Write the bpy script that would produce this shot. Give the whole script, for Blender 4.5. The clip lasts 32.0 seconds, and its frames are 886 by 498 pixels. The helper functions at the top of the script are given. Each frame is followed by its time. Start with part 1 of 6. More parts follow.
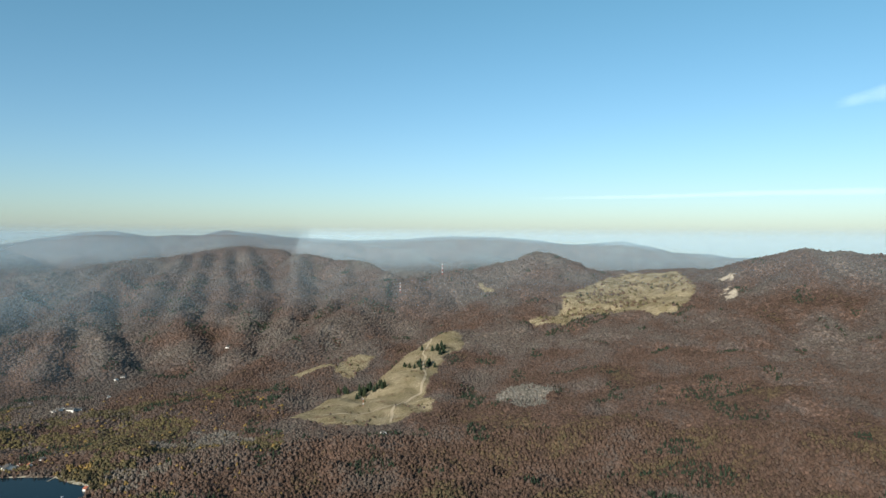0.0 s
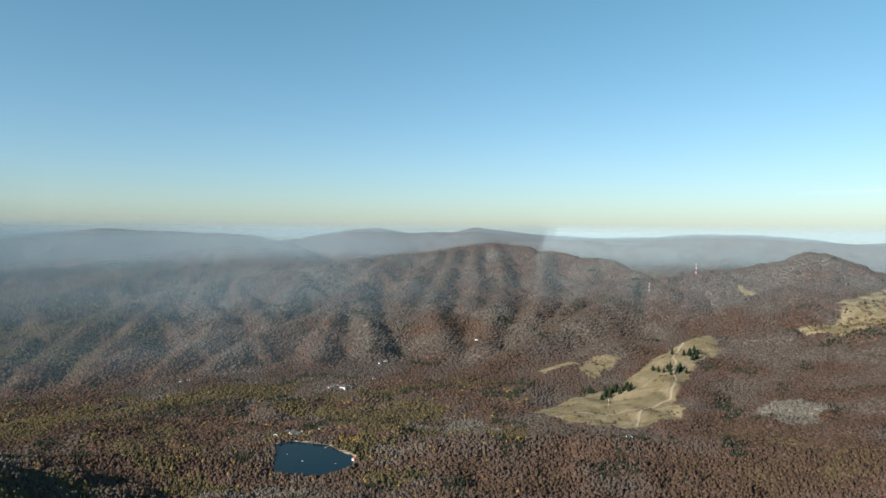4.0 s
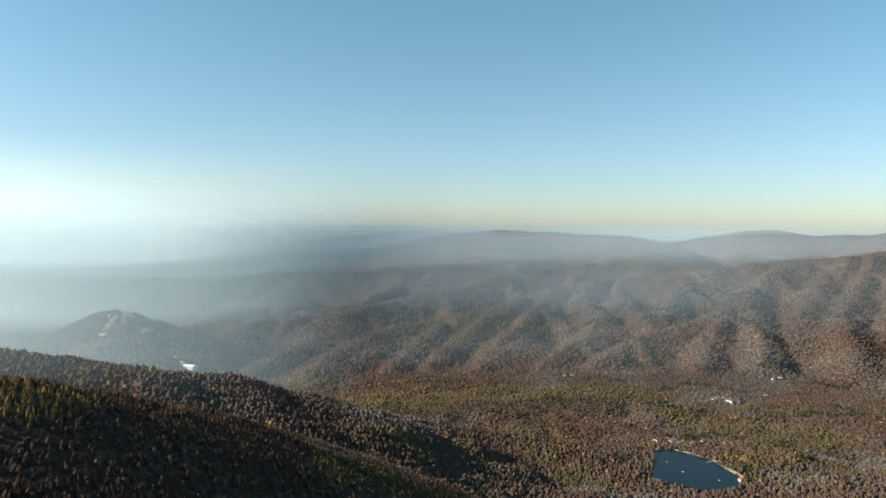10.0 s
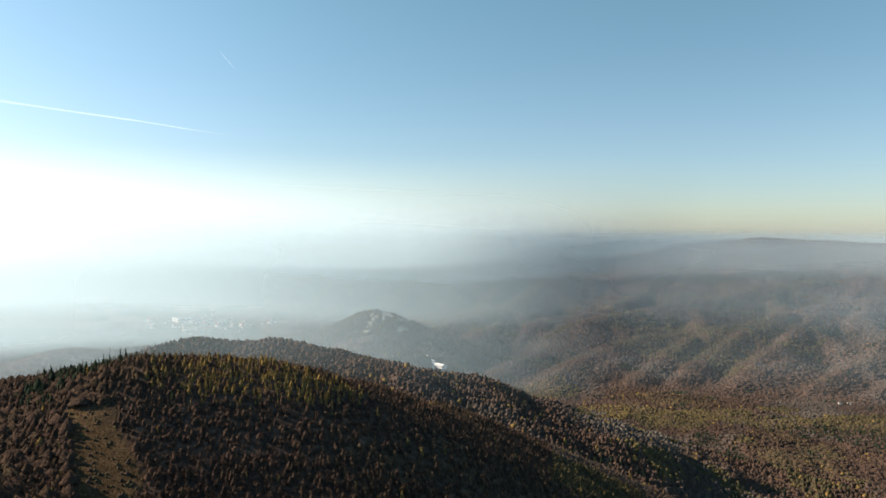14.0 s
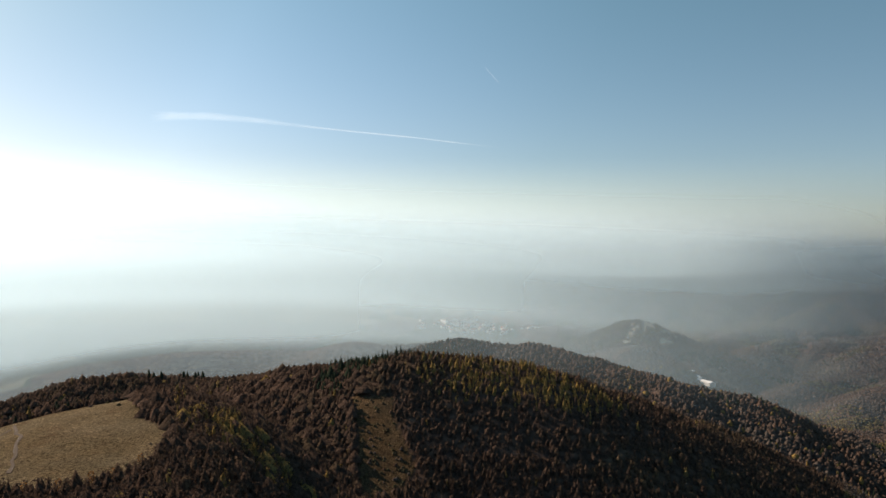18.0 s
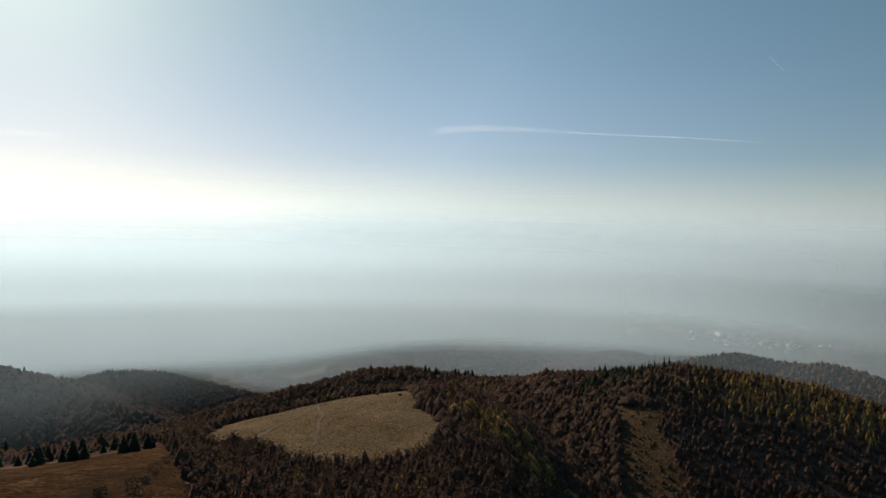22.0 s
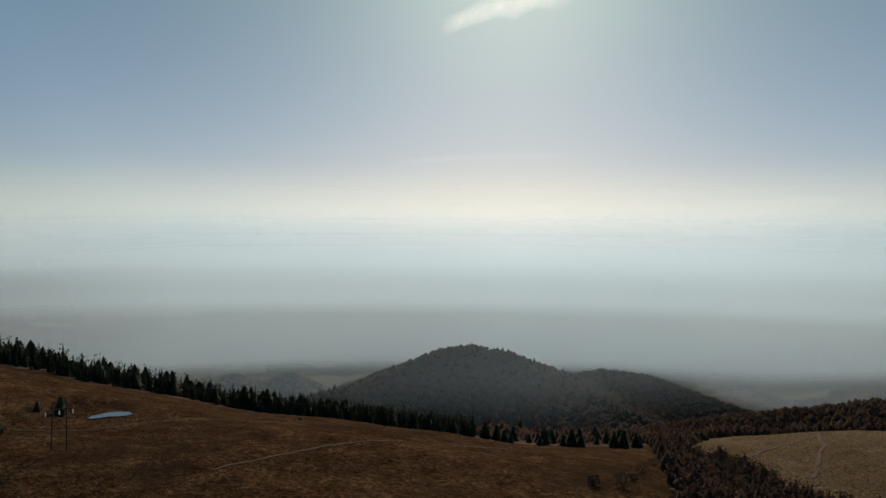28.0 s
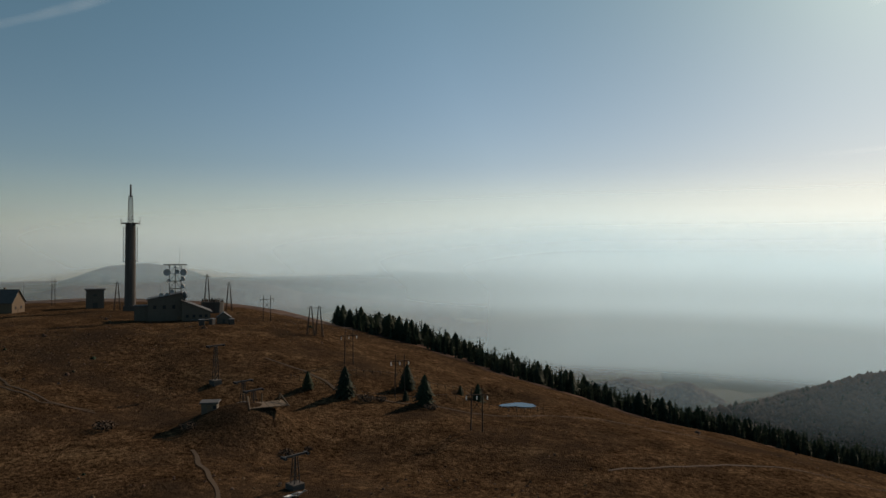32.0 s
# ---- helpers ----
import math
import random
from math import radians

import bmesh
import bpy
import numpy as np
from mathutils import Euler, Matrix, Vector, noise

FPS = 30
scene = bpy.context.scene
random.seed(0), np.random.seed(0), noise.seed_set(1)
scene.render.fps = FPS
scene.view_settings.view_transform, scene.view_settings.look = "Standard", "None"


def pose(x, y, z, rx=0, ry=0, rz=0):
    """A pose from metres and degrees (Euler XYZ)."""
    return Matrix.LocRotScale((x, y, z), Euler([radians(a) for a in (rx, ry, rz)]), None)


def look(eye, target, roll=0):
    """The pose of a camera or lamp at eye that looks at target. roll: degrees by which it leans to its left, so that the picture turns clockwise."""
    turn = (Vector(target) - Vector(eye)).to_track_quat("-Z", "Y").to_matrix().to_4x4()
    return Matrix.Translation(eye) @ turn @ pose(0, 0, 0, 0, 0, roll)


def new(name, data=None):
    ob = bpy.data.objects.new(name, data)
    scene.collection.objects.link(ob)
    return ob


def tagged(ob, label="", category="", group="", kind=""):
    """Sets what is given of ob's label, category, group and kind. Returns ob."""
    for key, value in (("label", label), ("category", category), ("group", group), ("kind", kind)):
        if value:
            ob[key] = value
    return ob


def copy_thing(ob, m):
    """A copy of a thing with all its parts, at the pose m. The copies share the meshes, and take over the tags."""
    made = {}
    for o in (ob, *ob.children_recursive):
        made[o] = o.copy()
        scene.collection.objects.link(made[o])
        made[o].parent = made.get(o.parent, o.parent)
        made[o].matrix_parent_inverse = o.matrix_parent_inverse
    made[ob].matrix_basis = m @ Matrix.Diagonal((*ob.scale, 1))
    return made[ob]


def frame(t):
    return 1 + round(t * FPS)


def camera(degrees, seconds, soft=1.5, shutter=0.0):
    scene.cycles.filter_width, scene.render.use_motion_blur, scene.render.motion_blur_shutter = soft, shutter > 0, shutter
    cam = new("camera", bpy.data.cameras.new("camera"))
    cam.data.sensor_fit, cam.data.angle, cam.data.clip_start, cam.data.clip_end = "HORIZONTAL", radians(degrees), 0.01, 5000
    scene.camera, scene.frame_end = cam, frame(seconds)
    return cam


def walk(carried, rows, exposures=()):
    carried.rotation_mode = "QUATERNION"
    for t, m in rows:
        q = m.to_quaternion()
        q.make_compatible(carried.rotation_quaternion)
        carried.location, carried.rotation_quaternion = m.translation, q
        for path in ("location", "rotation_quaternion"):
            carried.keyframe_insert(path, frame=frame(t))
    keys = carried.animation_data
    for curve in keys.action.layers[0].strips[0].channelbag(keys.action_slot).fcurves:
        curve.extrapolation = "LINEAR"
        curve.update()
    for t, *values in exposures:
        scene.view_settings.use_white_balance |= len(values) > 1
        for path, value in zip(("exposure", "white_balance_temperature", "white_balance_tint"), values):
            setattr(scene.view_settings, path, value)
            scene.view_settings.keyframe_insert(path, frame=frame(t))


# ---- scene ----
cam = camera(65.33, 32.0)
# seconds, pitch, roll, yaw: the camera hangs at one point and turns
TURNS = [
    (0, 88.73, -0.20, -0.00),
    (1, 88.68, -0.24, 4.99),
    (2, 88.60, -0.38, 10.20),
    (3, 88.52, -0.41, 15.28),
    (3.5, 88.46, -0.37, 17.78),
    (5.5, 88.38, -0.42, 27.77),
    (6, 88.35, -0.44, 30.58),
    (7, 88.31, -0.48, 35.62),
    (8, 88.29, -0.44, 40.55),
    (9, 88.28, -0.48, 45.96),
    (10, 88.35, -0.45, 51.15),
    (11, 88.46, -0.44, 56.19),
    (12, 88.57, -0.42, 61.28),
    (13, 88.67, -0.48, 66.10),
    (14, 88.78, -0.48, 71.11),
    (14.5, 88.83, -0.47, 73.73),
    (16.5, 89.05, -0.47, 84.19),
    (17, 89.10, -0.49, 86.87),
    (18, 89.18, -0.59, 92.37),
    (19, 89.28, -0.60, 97.88),
    (20, 89.31, -0.65, 103.00),
    (21, 89.38, -0.66, 108.55),
    (22, 89.40, -0.71, 114.04),
    (23, 89.38, -0.72, 119.70),
    (24, 89.37, -0.61, 125.60),
    (25, 89.41, -0.55, 131.70),
    (25.5, 89.45, -0.52, 134.54),
    (27.5, 89.60, -0.56, 149.09),
    (28, 89.63, -0.54, 152.82),
    (29, 89.67, -0.55, 160.52),
    (30, 89.70, -0.50, 168.42),
    (31, 89.75, -0.47, 176.38),
    (32, 89.83, -0.41, 184.70),
]
SUN_BEARING, SUN_HEIGHT = 147.0, 26.0
walk(cam, [(t, pose(0, 0, 481, rx, ry, rz)) for t, rx, ry, rz in TURNS],
     exposures=[(0, 0.52, 6600, 10), (6, 0.7, 6950, 13), (10, 0.84, 7350, 15), (14, 0.8, 7700, 19), (19, 0.15, 8000, 22), (24, -0.45, 7800, 22), (28, -0.72, 7950, 22), (32, -0.55, 7950, 20)])

# ---- sky and sun ----
scene.cycles.transparent_max_bounces = 24  # light passes many thin sheets of mist
world = bpy.data.worlds.new("world")
scene.world = world
world.use_nodes = True
wt = world.node_tree
sky = wt.nodes.new("ShaderNodeTexSky")
sky.sky_type, sky.sun_disc = "NISHITA", False
sky.sun_elevation, sky.sun_rotation = radians(SUN_HEIGHT), radians(-SUN_BEARING)
sky.altitude, sky.air_density, sky.dust_density, sky.ozone_density = 900, 1.0, 1.1, 2.0
wt.nodes["Background"].inputs["Strength"].default_value = 0.10
hue = wt.nodes.new("ShaderNodeMix")
hue.data_type, hue.blend_type = "RGBA", "MULTIPLY"
hue.inputs[0].default_value = 1.0
way, parts, tone = [wt.nodes.new("ShaderNode" + k) for k in ("TexCoord", "SeparateXYZ", "ValToRGB")]
wt.links.new(way.outputs["Generated"], parts.inputs[0])
wt.links.new(parts.outputs["Z"], tone.inputs[0])
tone.color_ramp.elements[0].position, tone.color_ramp.elements[0].color = 0.0, (0.68, 0.78, 0.87, 1)
tone.color_ramp.elements[1].position, tone.color_ramp.elements[1].color = 0.36, (0.64, 1.03, 0.95, 1)
low_sky = tone.color_ramp.elements.new(0.10)
low_sky.color = (0.67, 0.86, 0.93, 1)
wt.links.new(tone.outputs["Color"], hue.inputs[7])
wt.links.new(sky.outputs[0], hue.inputs[6])
sunward, near_sun, dim = [wt.nodes.new("ShaderNode" + k) for k in ("VectorMath", "ValToRGB", "Mix")]
sunward.operation, dim.data_type, dim.blend_type = "DOT_PRODUCT", "RGBA", "MULTIPLY"
dim.inputs[0].default_value = 1.0
for n, (place, colour) in enumerate(((0.45, (1, 1, 1, 1)), (0.8, (1.14, 1.07, 1.11, 1)), (0.97, (0.92, 0.86, 0.92, 1)))):
    knot = near_sun.color_ramp.elements[n] if n < 2 else near_sun.color_ramp.elements.new(place)
    knot.position, knot.color = place, colour
wt.links.new(way.outputs["Generated"], sunward.inputs[0])
wt.links.new(sunward.outputs["Value"], near_sun.inputs[0])
wt.links.new(hue.outputs[2], dim.inputs[6])
wt.links.new(near_sun.outputs["Color"], dim.inputs[7])
wt.links.new(dim.outputs[2], wt.nodes["Background"].inputs["Color"])
SUN_WAY = Vector((-math.sin(radians(SUN_BEARING)) * math.cos(radians(SUN_HEIGHT)),
                  math.cos(radians(SUN_BEARING)) * math.cos(radians(SUN_HEIGHT)), math.sin(radians(SUN_HEIGHT))))
sunward.inputs[1].default_value = SUN_WAY
sun = new("sun", bpy.data.lights.new("sun", "SUN"))
sun.data.energy, sun.data.angle, sun.data.color = 4.9, radians(0.6), (1.0, 0.93, 0.82)
sun.matrix_world = look(SUN_WAY * 3000, (0, 0, 0))


# ---- materials ----
class Nodes:
    """A short hand for node materials."""

    def __init__(self, name):
        self.mat = bpy.data.materials.new(name)
        self.mat.use_nodes = True
        self.tree = self.mat.node_tree
        self.bsdf = self.tree.nodes["Principled BSDF"]
        self.bsdf.inputs["Specular IOR Level"].default_value = 0.15
        self.bsdf.inputs["Roughness"].default_value = 0.9

    def add(self, kind, **values):
        n = self.tree.nodes.new(kind)
        for k, v in values.items():
            setattr(n, k, v)
        return n

    def link(self, a, b):
        self.tree.links.new(a, b)

    def attr(self, name):
        return self.add("ShaderNodeAttribute", attribute_name=name).outputs["Fac"]

    def spot(self):
        return self.add("ShaderNodeNewGeometry").outputs["Position"]

    def noise(self, size, detail=3.0, rough=0.6, where=None):
        n = self.add("ShaderNodeTexNoise")
        n.inputs["Scale"].default_value, n.inputs["Detail"].default_value, n.inputs["Roughness"].default_value = 1 / size, detail, rough
        self.link(where or self.spot(), n.inputs["Vector"])
        return n.outputs["Fac"]

    def ramp(self, fac, stops):
        n = self.add("ShaderNodeValToRGB")
        e = n.color_ramp.elements
        while len(e) < len(stops):
            e.new(0.5)
        for el, (p, c) in zip(e, stops):
            el.position, el.color = p, (*c, 1)
        self.link(fac, n.inputs[0])
        return n.outputs["Color"]

    def mix(self, fac, a, b, how="MIX"):
        n = self.add("ShaderNodeMix", data_type="RGBA", blend_type=how)
        for v, i in ((fac, 0), (a, 6), (b, 7)):
            if isinstance(v, (int, float)):
                n.inputs[i].default_value = v
            elif isinstance(v, tuple):
                n.inputs[i].default_value = (*v, 1)
            else:
                self.link(v, n.inputs[i])
        return n.outputs[2]

    def sums(self, op, a, b):
        n = self.add("ShaderNodeMath", operation=op)
        for v, i in ((a, 0), (b, 1)):
            if isinstance(v, (int, float)):
                n.inputs[i].default_value = v
            else:
                self.link(v, n.inputs[i])
        return n.outputs[0]

    def bump(self, height, depth, strength=1.0):
        n = self.add("ShaderNodeBump")
        n.inputs["Distance"].default_value, n.inputs["Strength"].default_value = depth, strength
        self.link(height, n.inputs["Height"])
        self.link(n.outputs[0], self.bsdf.inputs["Normal"])

    def base(self, colour):
        if isinstance(colour, tuple):
            self.bsdf.inputs["Base Color"].default_value = (*colour, 1)
        else:
            self.link(colour, self.bsdf.inputs["Base Color"])
        return self


# autumn woods, from bare grey crowns over rust and olive to yellow and the dark green of spruce
WOODS = [(0.0, (0.205, 0.200, 0.180)), (0.18, (0.158, 0.142, 0.128)), (0.34, (0.128, 0.104, 0.094)), (0.46, (0.138, 0.094, 0.076)), (0.53, (0.086, 0.063, 0.053)),
         (0.60, (0.146, 0.110, 0.074)), (0.70, (0.105, 0.098, 0.062)), (0.80, (0.21, 0.17, 0.08)), (0.9, (0.33, 0.22, 0.08)), (0.95, (0.045, 0.064, 0.045)), (1.0, (0.029, 0.047, 0.035))]


def woods_material(name):
    m = Nodes(name)
    c = m.ramp(m.attr("tint"), WOODS)
    c = m.mix(1.0, c, m.ramp(m.noise(0.55, 3, 0.7), [(0.35, (0.62, 0.62, 0.62)), (0.65, (1.35, 1.31, 1.25))]), "MULTIPLY")
    c = m.mix(1.0, c, m.ramp(m.noise(1.9, 2), [(0.25, (0.6, 0.6, 0.6)), (0.75, (1.3, 1.26, 1.2))]), "MULTIPLY")
    m.base(c)
    m.bsdf.inputs["Roughness"].default_value = 1.0
    m.bsdf.inputs["Specular IOR Level"].default_value = 0.0
    m.bump(m.sums("ADD", m.noise(0.9, 4, 0.75), m.sums("MULTIPLY", m.noise(2.6, 2), 1.6)), 1.1, 1.0)
    glow, both = m.add("ShaderNodeBsdfTranslucent"), m.add("ShaderNodeMixShader")
    m.link(c, glow.inputs["Color"])
    both.inputs[0].default_value = 0.22
    m.link(m.bsdf.outputs[0], both.inputs[1])
    m.link(glow.outputs[0], both.inputs[2])
    m.link(both.outputs[0], m.tree.nodes["Material Output"].inputs["Surface"])
    return m.mat


def land_material():
    m = Nodes("land")
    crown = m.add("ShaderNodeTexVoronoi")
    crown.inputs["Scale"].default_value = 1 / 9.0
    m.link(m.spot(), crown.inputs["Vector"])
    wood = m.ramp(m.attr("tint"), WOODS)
    # shade between crowns painted in: each cell darkens from its middle outwards
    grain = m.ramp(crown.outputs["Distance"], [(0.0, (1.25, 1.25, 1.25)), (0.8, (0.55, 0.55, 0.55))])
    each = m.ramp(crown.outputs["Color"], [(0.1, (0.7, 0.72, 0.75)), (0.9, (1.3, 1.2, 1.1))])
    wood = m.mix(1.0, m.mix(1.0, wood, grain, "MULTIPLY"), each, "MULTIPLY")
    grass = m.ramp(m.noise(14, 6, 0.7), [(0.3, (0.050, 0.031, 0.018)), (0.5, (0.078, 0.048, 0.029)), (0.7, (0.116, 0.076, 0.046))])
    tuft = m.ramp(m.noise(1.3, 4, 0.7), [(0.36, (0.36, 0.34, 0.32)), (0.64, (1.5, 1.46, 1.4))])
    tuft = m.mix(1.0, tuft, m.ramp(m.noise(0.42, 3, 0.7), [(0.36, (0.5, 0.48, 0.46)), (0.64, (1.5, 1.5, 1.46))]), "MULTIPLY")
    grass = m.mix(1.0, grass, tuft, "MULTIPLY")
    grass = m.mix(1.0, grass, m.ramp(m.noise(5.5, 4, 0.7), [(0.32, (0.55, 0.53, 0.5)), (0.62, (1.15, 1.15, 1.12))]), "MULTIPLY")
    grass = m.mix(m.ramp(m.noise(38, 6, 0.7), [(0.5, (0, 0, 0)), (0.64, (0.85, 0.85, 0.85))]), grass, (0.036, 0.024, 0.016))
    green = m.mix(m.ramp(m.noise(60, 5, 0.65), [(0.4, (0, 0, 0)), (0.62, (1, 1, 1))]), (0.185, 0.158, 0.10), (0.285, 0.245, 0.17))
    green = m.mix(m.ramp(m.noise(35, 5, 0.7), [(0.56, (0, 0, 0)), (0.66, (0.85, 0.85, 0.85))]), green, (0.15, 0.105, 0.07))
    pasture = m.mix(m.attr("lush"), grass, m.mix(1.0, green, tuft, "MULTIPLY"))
    plots = m.add("ShaderNodeTexVoronoi")
    plots.inputs["Scale"].default_value = 1 / 130.0
    m.link(m.spot(), plots.inputs["Vector"])
    field = m.ramp(plots.outputs["Color"], [(0.0, (0.04, 0.055, 0.035)), (0.4, (0.08, 0.078, 0.058)), (0.7, (0.15, 0.135, 0.10)), (1.0, (0.05, 0.045, 0.04))])
    rock = m.ramp(m.noise(9, 5, 0.7), [(0.3, (0.28, 0.23, 0.17)), (0.7, (0.52, 0.45, 0.35))])
    dirt = m.ramp(m.noise(2.5, 4), [(0.3, (0.27, 0.22, 0.15)), (0.7, (0.42, 0.36, 0.27))])
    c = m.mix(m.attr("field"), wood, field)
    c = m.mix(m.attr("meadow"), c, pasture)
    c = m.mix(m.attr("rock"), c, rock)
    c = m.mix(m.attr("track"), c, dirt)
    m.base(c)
    m.bsdf.inputs["Roughness"].default_value = 1.0
    m.bsdf.inputs["Specular IOR Level"].default_value = 0.0
    h = m.sums("MULTIPLY", m.sums("SUBTRACT", 1.0, crown.outputs["Distance"]), m.sums("SUBTRACT", 1.0, m.sums("MAXIMUM", m.attr("meadow"), m.attr("field"))))
    h = m.sums("ADD", m.sums("MULTIPLY", h, 2.2), m.sums("MULTIPLY", m.noise(1.1, 5, 0.75), 0.9))
    m.bump(h, 1.0, 0.8)
    return m.mat


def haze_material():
    """Lit mist: it lets most light through and scatters a little of the sun's and the sky's, alike to all sides; glare
    is painted into its colour by pale.
    """
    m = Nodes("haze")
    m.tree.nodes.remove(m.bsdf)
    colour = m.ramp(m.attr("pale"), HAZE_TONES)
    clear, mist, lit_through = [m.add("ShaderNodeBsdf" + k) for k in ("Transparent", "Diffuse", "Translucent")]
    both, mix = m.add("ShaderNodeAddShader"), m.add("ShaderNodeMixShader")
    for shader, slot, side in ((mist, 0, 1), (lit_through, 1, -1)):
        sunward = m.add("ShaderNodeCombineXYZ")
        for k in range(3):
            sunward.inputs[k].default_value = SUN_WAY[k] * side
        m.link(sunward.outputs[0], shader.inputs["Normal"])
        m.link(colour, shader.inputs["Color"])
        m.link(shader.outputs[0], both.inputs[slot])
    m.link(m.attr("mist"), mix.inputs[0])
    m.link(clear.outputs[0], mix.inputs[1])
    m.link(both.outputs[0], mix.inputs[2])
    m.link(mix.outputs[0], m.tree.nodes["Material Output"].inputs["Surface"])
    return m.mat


def water_material(name, shine):
    m = Nodes(name)
    m.base((0.006, 0.018, 0.026))
    m.bsdf.inputs["Roughness"].default_value = 0.1
    m.bsdf.inputs["Specular IOR Level"].default_value = shine
    m.bump(m.noise(1.2, 3), 0.05, 0.3)
    return m.mat


def plain(name, colour, rough=0.8, metal=0.0, grain=0.4, size=0.6):
    m = Nodes(name)
    lo, hi = tuple(c * (1 - grain) for c in colour), tuple(min(1, c * (1 + grain)) for c in colour)
    m.base(m.mix(m.ramp(m.noise(size * 6, 4), [(0.3, (0, 0, 0)), (0.7, (1, 1, 1))]), m.ramp(m.noise(size, 5, 0.7), [(0.3, lo), (0.7, hi)]), colour))
    m.bsdf.inputs["Roughness"].default_value, m.bsdf.inputs["Metallic"].default_value = rough, metal
    return m.mat


# painted haze tones, from blue opposite the sun to white under it
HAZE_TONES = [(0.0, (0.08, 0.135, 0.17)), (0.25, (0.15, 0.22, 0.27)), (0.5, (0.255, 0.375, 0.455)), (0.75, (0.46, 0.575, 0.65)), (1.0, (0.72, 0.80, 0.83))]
LAND, WOOD, WATER, POND = land_material(), woods_material("woods"), water_material("lake_water", 0.06), water_material("pond_water", 1.0)
HAZE = haze_material()

# ---- the lie of the land: one height field round the viewpoint ----
EYE = 481.0          # the camera's height; the lake lies at 0


def at(az, dist):
    """Plan coordinates of a bearing (degrees, anticlockwise from +y) and a distance from the viewpoint."""
    return -np.sin(np.radians(az)) * dist, np.cos(np.radians(az)) * dist


def lattice(ix, iy, seed):
    h = (ix.astype(np.int64) * 374761393 + iy.astype(np.int64) * 668265263 + seed * 1442695041) & 0xFFFFFFFF
    h = ((h ^ (h >> 13)) * 1274126177) & 0xFFFFFFFF
    return ((h ^ (h >> 16)) & 0xFFFF) / 65535.0


def vnoise(x, y, size, seed):
    """Smooth noise, 0 to 1."""
    u, v = x / size, y / size
    i, j = np.floor(u), np.floor(v)
    fu, fv = u - i, v - j
    fu, fv = fu * fu * (3 - 2 * fu), fv * fv * (3 - 2 * fv)
    a, b = lattice(i, j, seed), lattice(i + 1, j, seed)
    c, d = lattice(i, j + 1, seed), lattice(i + 1, j + 1, seed)
    return (a * (1 - fu) + b * fu) * (1 - fv) + (c * (1 - fu) + d * fu) * fv


def fbm(x, y, size, seed, octaves=4):
    return sum(vnoise(x, y, size / 2 ** o, seed + o) * 0.5 ** o for o in range(octaves)) / (2 - 0.5 ** (octaves - 1))


RINGS = [0, 150, 290, 450, 650, 1000, 1400, 2000, 2800, 3600, 5200]
